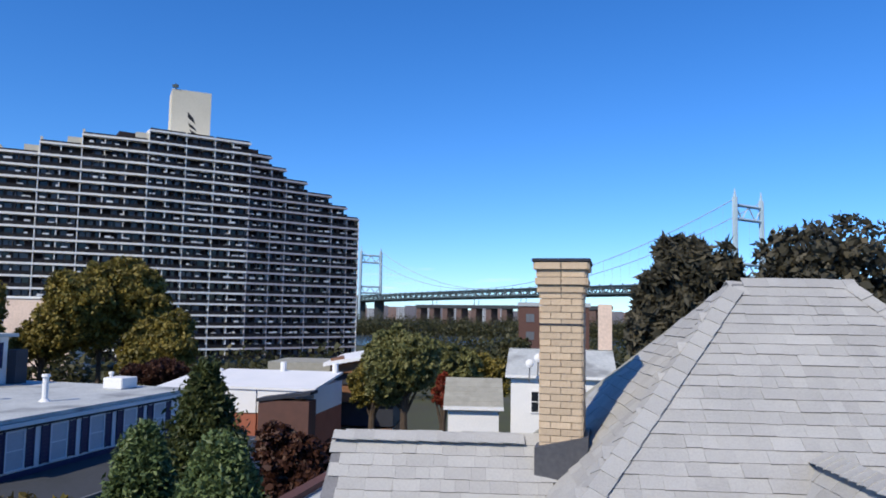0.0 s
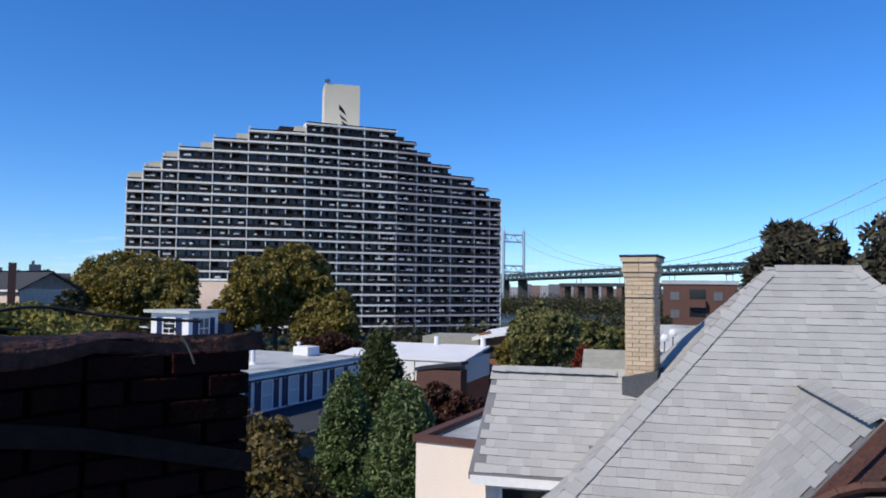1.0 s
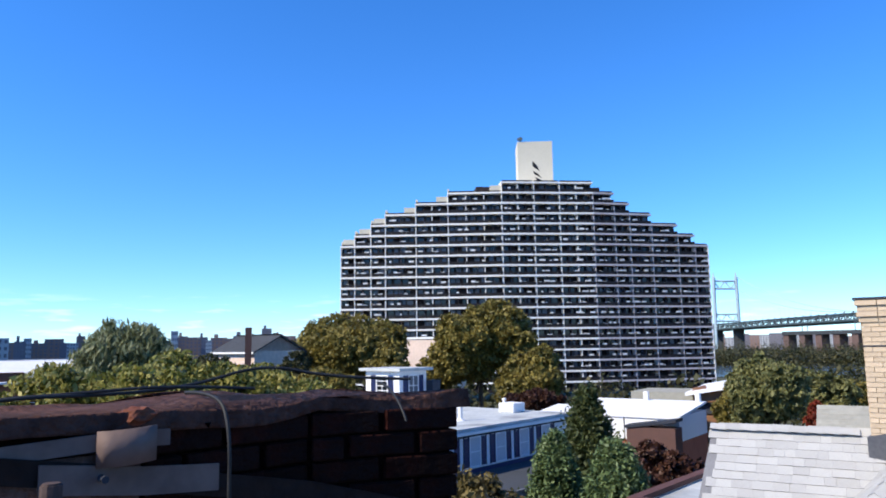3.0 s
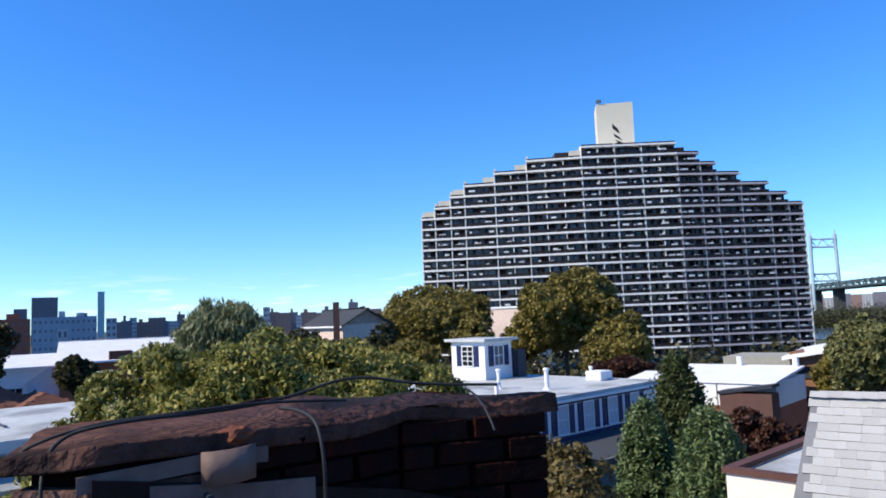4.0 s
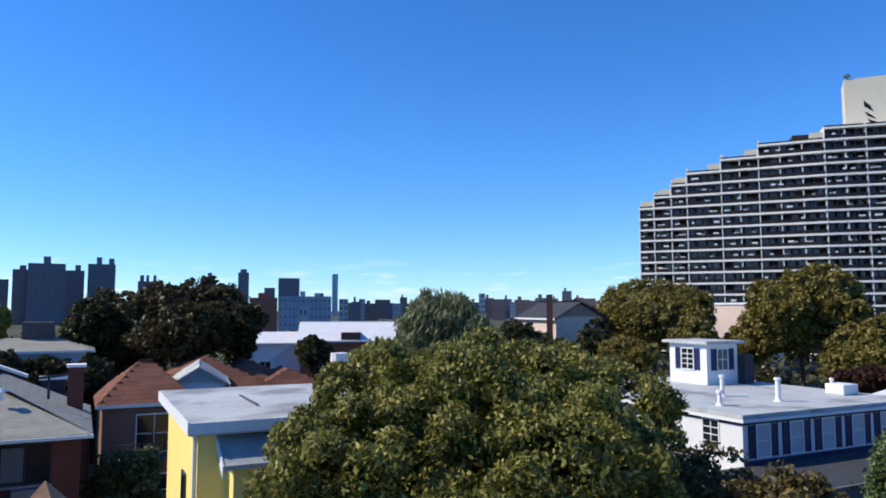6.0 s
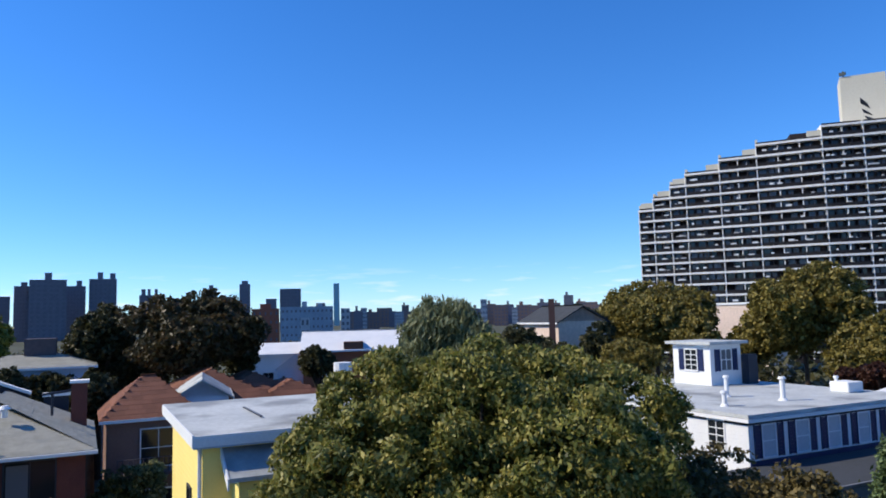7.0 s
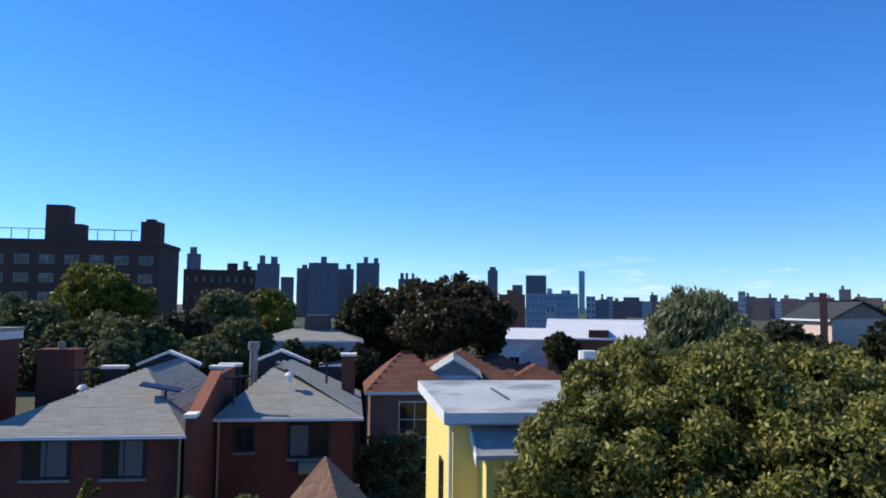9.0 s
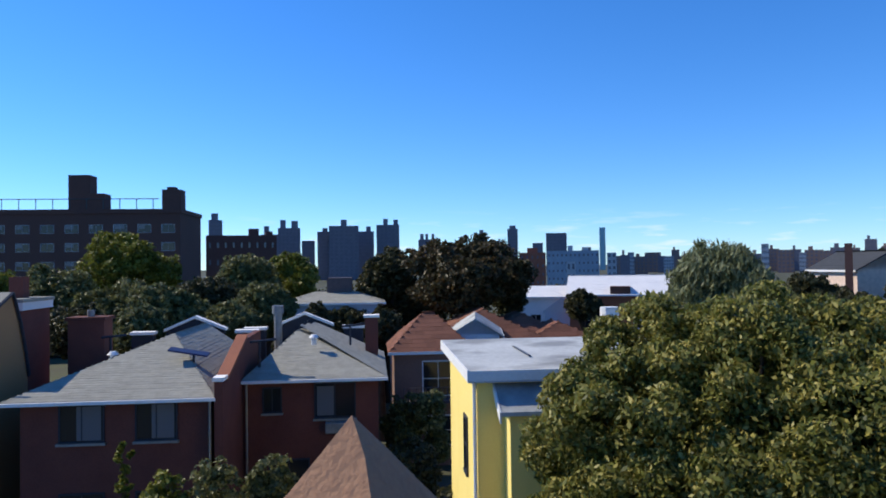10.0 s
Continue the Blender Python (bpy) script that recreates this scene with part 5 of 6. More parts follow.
# ---- middle houses ----
def gable_house(place, turn, w, d, eave, ridge, wall_mat, roof_mat, label, hip=0.0, over=0.35, name="house", front_windows=(), z=None):
    """Ridge along local x; the long front faces -y. hip: how far the ridge ends draw in."""
    x, y = place
    t = thing(name, (x, y, ground_z(x, y) if z is None else z), turn, label, "house", "neighbourhood houses")
    bm = bmesh.new()
    box(bm, -w / 2, w / 2, -d / 2, d / 2, 0, eave)
    part("wall", bm, wall_mat, t)
    W, D = w / 2 + over, d / 2 + over
    R = w / 2 + over - hip
    roof_plane("roof_front", [(-W, -D, eave - 0.1), (W, -D, eave - 0.1), (R, 0, ridge), (-R, 0, ridge)], roof_mat, t, rows=0.4)
    roof_plane("roof_back", [(W, D, eave - 0.1), (-W, D, eave - 0.1), (-R, 0, ridge), (R, 0, ridge)], roof_mat, t, rows=0.4)
    if hip:
        roof_plane("roof_end", [(W, -D, eave - 0.1), (W, D, eave - 0.1), (R, 0, ridge)], roof_mat, t, rows=0.4)
        roof_plane("roof_end", [(-W, D, eave - 0.1), (-W, -D, eave - 0.1), (-R, 0, ridge)], roof_mat, t, rows=0.4)
    else:
        for sx in (-1, 1):
            bm = bmesh.new()
            vs = [bm.verts.new((sx * w / 2, -d / 2, eave)), bm.verts.new((sx * w / 2, d / 2, eave)), bm.verts.new((sx * w / 2, 0, ridge - 0.12))]
            bm.faces.new(vs)
            bmesh.ops.solidify(bm, geom=list(bm.faces), thickness=0.1)
            part("gable", bm, wall_mat, t)
    part("eave_board", boxes((-W, W, -D - 0.03, -D, eave - 0.24, eave - 0.08)), WHITE, t)
    for side, u, zz, ww, hh in front_windows:
        window_unit(t, side, {"Y": -d / 2, "x": w / 2, "X": -w / 2, "y": d / 2}[side], u, zz, ww, hh, WHITE, GLASS, None, (1, 1))
    return t


# brown-roofed row
bh = gable_house(polar(67.3, 44.5), GRID + 90, 4.4, 6.0, 6.6, 8.5, BROWNWALL, ROOF_BROWN, "brown-pink house with red-brown hip roof and balcony", hip=2.2, front_windows=(("Y", 0.3, 4.0, 1.7, 1.9), ("Y", 0.3, 1.2, 1.4, 1.6)))
part("balcony", boxes((-1.7, 1.9, -4.1, -3.0, 3.72, 3.85)), DIVIDER, bh)
part("balcony_rail", rods([((-1.7 + i * 0.24, -4.05, 3.85), (-1.7 + i * 0.24, -4.05, 4.6)) for i in range(16)] + [((-1.7, -4.05, 4.6), (1.9, -4.05, 4.6))], 0.025, 4), DIVIDER, bh)
gable_house(polar(63.2, 52), GRID, 7.5, 8.5, 6.2, 8.3, BROWNWALL, ROOF_BROWN, "house with red-brown roof among trees", hip=3.0)
gable_house(polar(60.2, 54), GRID, 8.5, 7.5, 6.0, 7.9, BROWNWALL, ROOF_BROWN, "low house with red-brown hip roof", hip=3.0)
gable_house(polar(57.4, 52), GRID, 6.5, 7.5, 5.7, 7.4, BROWNWALL, ROOF_BROWN, "low house with red-brown hip roof", hip=2.5)
gable_house(polar(63.6, 47), 153.6, 6.0, 2.9, 7.2, 8.15, BLUEWALL, WHITE_ROOF, "pale blue gable end with white bargeboards", over=0.25)
# white houses beyond
w1 = gable_house(polar(57.9, 78), 57.9, 6.5, 8, 8.7, 9.6, WHITE, WHITE, "white house with pale roof and small gable", front_windows=(("Y", -1.2, 5.5, 1.0, 1.3), ("Y", 1.2, 5.5, 1.0, 1.3)))
gab = part("porch_gable", (lambda q: plate(q, [(-0.5, -5.0, 7.2), (3.4, -5.0, 7.2), (1.4, -5.0, 8.6)], 0.2))(bmesh.new()), BLUEWALL, w1)
part("porch", boxes((-0.3, 3.1, -5.0, -4.0, 3.0, 7.15)), BLUEWALL, w1)
w2 = gable_house(polar(52.4, 76), 52.4, 9.6, 8, 8.9, 10.6, BRICKP, WHITE, "house with a broad white metal roof", front_windows=(("Y", -2.6, 5.6, 1.4, 1.4), ("Y", 2.0, 5.6, 1.4, 1.4)))
part("red_dormer", boxes((-0.9, 1.0, -4.2, -2.6, 8.8, 9.6)), ROOF_BROWN, w2)
bmx = bmesh.new()
rod(bmx, (0, 0, 0), (0, 0, 7.6), 0.75, n=14)
rod(bmx, (0, 0, 7.6), (0, 0, 8.3), 0.75, 0.5, n=14)
rod(bmx, (0, 0, 8.3), (0, 0, 8.8), 0.55, 0.55, n=12)
o = thing("white_silo_vent", (*polar(53.2, 44), 0), 0, "stout white roof vent stack rising from behind the tree", "vent stack")
part("vent_body", bmx, WHITE, o)
gable_house(polar(36.0, 72), GRID, 6.2, 5.4, 11.0, 12.45, PINK, DARKROOF, "pink house with a long dark grey roof", front_windows=(("Y", -2.5, 7.6, 1.3, 1.3),))
o = thing("brick_chimney", (*polar(36.8, 67), 0), 36, "brown brick chimney stack", "chimney")
part("shaft", boxes((-0.28, 0.28, -0.3, 0.3, 0, 12.7)), APT, o)
b1 = gable_house(polar(74.6, 60), GRID + 90, 7.5, 7, 8.8, 9.5, BLUEWALL, ROOF_GREY, "pale blue house with low grey roof", hip=2.5, front_windows=(("Y", -1.4, 6.3, 1.0, 1.4), ("Y", 1.6, 6.3, 1.0, 1.4)))
part("attic", boxes((-0.6, 1.4, -0.5, 2, 9.2, 10.6)), DIVIDER, b1)
gable_house(polar(72.0, 66), GRID + 90, 4.5, 6, 7.6, 8.4, BLUEWALL, ROOF_GREY, "small blue-grey house end", hip=1.5)
lh = gable_house(polar(103.2, 41), GRID + 90, 7.0, 7.0, 9.0, 9.9, BRICK, ROOF_GREY, "dark brick house with grey roof and pale cornice", hip=3.0, front_windows=(("Y", -2.4, 6.9, 0.8, 1.3),))
part("chimney", boxes((1.2, 1.9, -1.0, -0.3, 9.0, 11.2)), BRICK, lh)
# ochre house with a mansard front, beyond the pair; local x towards the front, y along the street
oc = thing("ochre_house", (OX, OY, 0), GRID, "ochre stucco house with grey mansard roof and dark curved gable edge", "house")
MANS = [(0.7, 0), (0.7, 7.15), (-1.2, 7.5), (-1.55, 7.9), (-1.95, 8.95), (-2.1, 9.7), (-3.95, 10.5), (-4.6, 9.25), (-5.05, 7.95), (-5.35, 6.9), (-5.4, 0)]
bm = bmesh.new()
near = [bm.verts.new((x, -9.0, z)) for x, z in MANS]
back = [bm.verts.new((x, -11.8, z)) for x, z in MANS]
bm.faces.new(near)
bm.faces.new(back[::-1])
for k in range(len(MANS)):
    bm.faces.new((near[k], near[k - 1], back[k - 1], back[k]))
bmesh.ops.recalc_face_normals(bm, faces=bm.faces)
part("wall", bm, OCHRE, oc)
for name, run, mat_, thick in (("eave", MANS[1:3], DARKTRIM, 0.1), ("mansard_slope", MANS[2:6], GREYWALL, 0.1), ("roof", MANS[5:7], ROOF_GREY, 0.14), ("rear_slope", MANS[6:10], PARAPET, 0.1)):
    bm = bmesh.new()
    for (x0, z0), (x1, z1) in zip(run[:-1], run[1:]):
        plate(bm, [(x0, -8.94, z0 + 0.05), (x1, -8.94, z1 + 0.05), (x1, -11.85, z1 + 0.05), (x0, -11.85, z0 + 0.05)], thick)
    bmesh.ops.recalc_face_normals(bm, faces=bm.faces)
    part(name, bm, mat_, oc)
part("gable_edge", tube(bmesh.new(), [Vector((x, -8.93, z + 0.02)) for x, z in MANS[1:10]], 0.07, 5), DARKTRIM, oc, "dark curved gable edge")
part("downpipe", rods([((-0.9, -9.7, 7.6), (-1.75, -9.7, 9.6)), ((-0.9, -9.7, 7.6), (0.3, -9.6, 7.3))], 0.05), WHITE, oc)
part("rear_wing", boxes((-8.2, -5.45, -11.8, -9.3, 0, 9.7)), BRICK, oc, "dark brick rear wing")
part("wing_roof", boxes((-8.4, -5.3, -11.9, -9.15, 10.05, 10.2)), ROOF_GREY, oc)
part("cornice", boxes((-8.35, -5.35, -11.85, -9.2, 9.7, 10.05)), WHITE, oc)
part("chimney", boxes((-7.3, -6.7, -10.4, -9.8, 10.2, 11.15)), BRICK, oc)

# white-roofed garages and the brown building before the tower
gx, gy = polar(15.6, 55)
gr = thing("garage_row", (gx, gy, -0.1), -14, "row of low brick garages with bright white roofs", "garage")
for i, (x0, x1, h, mm) in enumerate(((-0.3, 2.9, 6.3, WHITE), (3.0, 7.6, 6.9, WHITE), (7.7, 11.4, 6.9, WHITE))):
    part("brick_front", boxes((x0, x1, 0.1, 6, 0, h - 2.3)), REDBLOCK, gr)
    part("white_front", boxes((x0, x1, 0.0, 6, h - 2.3, h - 0.7)), SIDING, gr)
    part("white_roof", plate(bmesh.new(), [(x0 - 0.05, -0.1, h - 0.7), (x1 + 0.05, -0.1, h - 0.7), (x1 + 0.05, 6, h - 0.1), (x0 - 0.05, 6, h - 0.1)], 0.15), SIDING, gr)
    part("roof_vent", rods([((x1 - 0.4, 5.6, h - 0.3), (x1 - 0.4, 5.6, h + 0.5))], 0.22, 8), WHITE, gr)
part("dark_flank", boxes((8.4, 11.6, -1.5, -0.15, 0, 5.6)), APT, gr)
part("flank_coping", plate(bmesh.new(), [(8.3, -1.6, 5.7), (11.7, -1.6, 6.2), (11.7, -0.2, 6.2), (8.3, -0.2, 5.7)], 0.2), DARKTRIM, gr)
bx_, by_ = polar(3.2, 58)
bb = thing("brown_building", (bx_, by_, -0.1), -10, "brown wooden building with balconies and white roof edge", "building")
for k, (z0, z1, mm) in enumerate(((0, 2.6, WOOD), (2.75, 4.4, DARKTRIM), (4.5, 5.6, WOOD), (5.7, 6.5, DARKTRIM), (6.6, 7.6, WOOD))):
    part("storey_band", boxes((0, 4.6, 0.0 if mm is WOOD else 0.5, 6, z0, z1)), mm, bb)
part("roof", plate(bmesh.new(), [(-0.4, -0.6, 7.3), (5.0, -0.6, 8.3), (5.0, 6, 8.6), (-0.4, 6, 7.6)], 0.25), WHITE, bb)
part("lower_shed", boxes((-5, 0, 1, 6, 0, 7.2)), ROOF_GREY, bb)
# shed and houses right of the trees
sx_, sy_ = polar(-6.9, 38)
gable_house((sx_, sy_), -8, 2.2, 4, 7.05, 8.0, WHITE, ROOF_GREY, "white shed with a slate-grey roof", over=0.2)
gh = gable_house(polar(-13.2, 48), -14, 5.5, 6, 7.7, 8.9, WHITE, WHITE_ROOF, "white house with a pale green-grey roof", over=0.3, front_windows=(("Y", -1.2, 5.6, 0.8, 1.1),))
for q, (az_, h) in enumerate(((-10.9, 8.25), (-11.5, 8.55))):
    o = thing("satellite_dish", (*polar(az_, 44), h), az_ + 10, "small white satellite dish on a mast", "satellite dish", "satellite dishes")
    bm = bmesh.new()
    bmesh.ops.create_uvsphere(bm, u_segments=14, v_segments=8, radius=0.34)
    bmesh.ops.delete(bm, geom=[v for v in bm.verts if v.co.z < 0.2], context="VERTS")
    bmesh.ops.solidify(bm, geom=list(bm.faces), thickness=0.02)
    bmesh.ops.rotate(bm, verts=bm.verts, cent=(0, 0, 0), matrix=Matrix.Rotation(radians(70), 3, "X"))
    part("dish", bm, WHITE, o)
    part("mast", rods([((0, 0, -0.9), (0, -0.2, 0))], 0.04), ZINC, o)
ap = thing("brick_flats", (*polar(-13.4, 120), ground_z(0, 120)), -14, "dark brick flats with stacked balconies", "apartment building")
part("wall", boxes((-5.4, 5.6, 0, 12, 0, 14.4)), APT, ap)
part("coping", boxes((-5.6, 5.8, -0.2, 12, 14.4, 15.0)), FARC, ap)
for j in range(3):
    part("balcony", boxes((-1.4, 1.0, -1.0, 0, 12.0 - j * 2.8 - 1.2, 12.0 - j * 2.8)), APT, ap)
    part("recess", boxes((-1.4, 1.0, -0.06, 0, 12.1 - j * 2.8, 13.6 - j * 2.8)), GLASS, ap)
    for u in (-3.6, 2.8):
        window_unit(ap, "Y", 0, u, 11.9 - j * 2.8, 1.3, 1.3, APT, PANE, None, (1, 0))
far_block("brick_flats", -16.6, -17.6, 100, 0.55, PINK, "narrow pinkish brick building end", rows=0)


# ---- trees ----
def lumpy(n, cx, cy, cz, rx, ry, rz, seed, k=0.55):
    """Random lumps that fill an ellipsoid."""
    rng = np.random.default_rng(seed)
    out = []
    for i in range(n):
        d = rng.normal(size=3)
        d /= np.linalg.norm(d)
        f = rng.uniform(0.35, 0.62)
        s = k * rng.uniform(0.75, 1.15)
        out.append((cx + d[0] * rx * f, cy + d[1] * ry * f, cz + d[2] * rz * f, rx * s, ry * s, rz * s))
    return out


# the broad maple before the camera
tx, ty = polar(43.2, 17.5)
ca, sa_ = math.cos(radians(43.2)), math.sin(radians(43.2))
rng = np.random.default_rng(12)
lump = []
for side, deep, z, r in ((-3.5, 0.3, 6.6, 1.5), (-2.9, -1.6, 7.6, 1.5), (-2.7, 1.2, 8.6, 1.6), (-1.9, -2.3, 7.9, 1.8), (-1.7, 0.5, 8.85, 1.8), (0.0, -1.0, 8.8, 1.9), (0.3, 1.5, 8.85, 1.8), (1.8, 0.2, 8.95, 1.8),
                         (1.9, -2.2, 8.0, 1.8), (3.3, 0.9, 8.6, 1.7), (2.9, -1.4, 7.6, 1.6), (3.4, 0.2, 6.9, 1.5), (-3.5, 0.5, 4.7, 1.5), (-2.6, -3.2, 5.4, 1.9), (0.0, -3.6, 6.2, 2.0), (1.7, -3.0, 5.6, 1.8), (3.0, 0.0, 4.8, 1.5), (0.0, 0.5, 6.5, 3.0)):
    r *= rng.uniform(0.95, 1.12)
    lump.append((ca * side - sa_ * deep, sa_ * side + ca * deep, z, r, r, r * 0.95))
tree("tree", (tx, ty), lump, 340000, 0.10, L_MAPLE, 4, "broad green maple with yellowing leaf tips", 0.32, clump=0.44, tuft=210, droop=1.1, fill=0.55, stretch=1.5)
# willow behind it
tx, ty = polar(45.2, 48)
tree("tree", (tx, ty), [(0, 0, 9.9, 2.5, 2.3, 2.5), (-1.6, 0.2, 9.4, 1.9, 1.9, 2.5), (1.6, -0.3, 9.3, 1.9, 1.9, 2.5), (0.2, -1.6, 8.6, 2.1, 2.0, 3.0), (-2.4, 0, 7.4, 1.5, 1.5, 2.5), (2.4, 0, 7.4, 1.5, 1.5, 2.5)], 30000, 0.17, L_WILLOW, 14, "grey-green willow with hanging strands", 0.3, stretch=3.2, droop=3.0)
for q, (az, r, top, w, mat_, nlv, sz, lab, bot) in enumerate((
    (29.2, 92, 2.55, 9.0, L_OLIVE, 14000, 0.62, "tall olive-brown tree in early autumn colour", -3.5),
    (18.9, 84, 2.7, 7.6, L_OLIVE, 15000, 0.6, "tall olive-yellow tree in early autumn colour", -3.5),
    (15.2, 80, -0.3, 5.0, L_OLIVE, 8000, 0.55, "rounded olive-yellow autumn tree", -5.0),
    (22.5, 88, -0.8, 3.4, L_OLIVE, 4500, 0.55, "narrow olive tree by the pink wall", -4.0),
    (64.6, 58, 2.15, 10.2, L_RUST, 22000, 0.42, "large dark tree with rust-tinged top", -3.5),
    (70.6, 62, 1.9, 4.4, L_DARK, 9000, 0.42, "tall dense dark green tree", -4.0),
    (77.8, 70, 1.0, 4.4, L_YG, 8000, 0.45, "dark green round tree", -4.0),
    (81.2, 66, 1.3, 5.4, L_GREEN, 11000, 0.44, "dense dark green shade tree", -4.5),
    (89.4, 80, 2.9, 7.0, L_YG, 13000, 0.5, "yellow-green tree before the brick block", -2.5),
    (95.0, 74, 0.6, 5.5, L_GREEN, 9000, 0.46, "dark green tree in shade", -4.5),
    (87.0, 52, -1.0, 5.4, L_GREEN, 11000, 0.36, "grey-green garden tree behind the roofs", -5.5),
    (79.6, 54, -0.6, 5.0, L_GREEN, 11000, 0.36, "green garden tree behind the roofs", -5.5),
    (92.5, 50, -2.2, 4.2, L_DARK, 8000, 0.34, "dark garden tree by the chimney", -6.0),
    (55.2, 62, -1.7, 2.6, L_DARK, 5000, 0.36, "dark round tree by the white house", -4.5),
    (-2.2, 46, -0.9, 5.2, L_GREEN, 13000, 0.34, "dense green tree beyond the garages", -7.0),
    (0.2, 50, -3.4, 3.0, L_OLIVE, 5000, 0.32, "olive-green tree beside the brown building", -7.0),
    (-5.6, 54, -2.4, 3.6, L_GREEN, 6000, 0.36, "dark green tree before the river", -6.5),
    (-8.6, 60, -3.0, 3.5, L_OLIVE, 5000, 0.36, "olive tree behind the chimney", -6.5),
    (-10.5, 70, -2.0, 2.6, L_DARK, 4000, 0.4, "dark tree before the brick flats", -4.5),
    (-4.8, 43, -4.2, 1.5, L_RED, 1800, 0.28, "small tree with bright red leaves", -7.0),
    (39.0, 64, -0.9, 3.4, L_DARK, 6000, 0.4, "dark green tree among roofs", -4.0),
    (33.2, 66, -0.8, 3.0, L_DARK, 5000, 0.4, "dark tree beneath the far roof", -4.0),
    (74.0, 56, -2.6, 4.0, L_DARK, 5000, 0.36, "dark tree beside the pale blue house", -6.0),
    (84.2, 60, -0.4, 5.0, L_DARK, 8000, 0.38, "dark green tree in the back gardens", -6.0),
    (90.8, 62, -0.6, 5.4, L_GREEN, 8000, 0.38, "dense dark tree in the back gardens", -6.0),
    (97.2, 64, 0.0, 5.0, L_YG, 8000, 0.38, "dark tree beside the brick house", -6.0),
    (82.6, 48, -2.2, 4.6, L_GREEN, 7000, 0.34, "green tree behind the rear parapets", -6.5),
    (88.6, 46, -2.4, 4.0, L_GREEN, 7000, 0.34, "grey-green tree behind the rear parapets", -6.5),
    (76.2, 50, -2.6, 2.6, L_DARK, 4000, 0.34, "dark slim tree behind the roofs", -6.5),
    (71.0, 48, -2.8, 3.0, L_DARK, 5000, 0.34, "dark leafy tree between the houses", -7.0),
    (67.8, 62, -1.2, 4.0, L_DARK, 6000, 0.4, "dark underwood tree by the oak", -5.0),
    (61.0, 64, -0.6, 3.0, L_DARK, 5000, 0.4, "dark tree at the edge of the oak", -4.0),
    (42.4, 58, -1.2, 4.5, L_GREEN, 6000, 0.38, "green tree behind the maple", -5.0),
    (36.6, 60, -1.6, 5.0, L_DARK, 7000, 0.38, "dark green tree below the pink house", -5.0),
    (31.0, 58, -1.8, 4.6, L_OLIVE, 6500, 0.38, "olive tree behind the white house", -5.0),
    (25.8, 74, 0.1, 3.6, L_OLIVE, 6000, 0.45, "small olive tree beside the pink wall", -4.5),
    (34.6, 84, 0.6, 4.6, L_DARK, 7000, 0.5, "dark green tree beyond the roofs", -3.0),
    (14.6, 66, -3.6, 4.2, L_BURG, 6000, 0.4, "rust-red shrubby tree by the white roofs", -5.5),
)):
    tx, ty = polar(az, r)
    zt = 11.2 + r * math.tan(radians(top)) - ground_z(tx, ty)
    zb = max(1.2, 11.2 + r * math.tan(radians(bot)) - ground_z(tx, ty))
    wr = r * math.tan(radians(w / 2))
    cz, hz = (zt + zb) / 2, (zt - zb) / 2
    tree("tree", (tx, ty), lumpy(12, 0, 0, cz, wr * 1.12, wr * 1.0, hz * 1.02, 100 + q, 0.52), int(nlv * 3.4), sz * 0.62, mat_, 100 + q, lab, 0.3, "neighbourhood trees")

# dark trees behind the shingled roof
tx, ty = polar(-20.2, 24)
tree("tree", (tx, ty), [(x, y, z, 0.62, 0.62, 1.15) for x, y, z in ((-0.85, 0, 11.2), (-0.35, 0.3, 11.95), (0.3, -0.1, 11.9), (0.85, 0.2, 11.5), (0, 0, 10.8), (-1.05, 0, 10.4), (1.05, 0, 10.6))], 14000, 0.2, L_DUSK, 41, "clipped dark tree with upright shoots", 0.2, stretch=2.4, clump=0.6)
tx, ty = polar(-28.2, 25)
tree("tree", (tx, ty), lumpy(14, 0, 0, 8.2, 2.9, 2.5, 4.4, 42, 0.66), 90000, 0.2, L_DUSK, 42, "tall dense dark green street tree", 0.3)
tx, ty = polar(-32.5, 24)
tree("tree", (tx, ty), lumpy(9, 0, 0, 8.2, 2.2, 2.0, 5.0, 43, 0.52), 16000, 0.18, L_DUSK, 43, "dark green tree in shade", 0.25)
tx, ty = polar(-23.6, 30)
tree("tree", (tx, ty), lumpy(7, 0, 0, 8.4, 1.2, 1.2, 4.0, 44, 0.52), 4000, 0.26, L_DARK, 44, "small dark tree behind the ridge", 0.2)


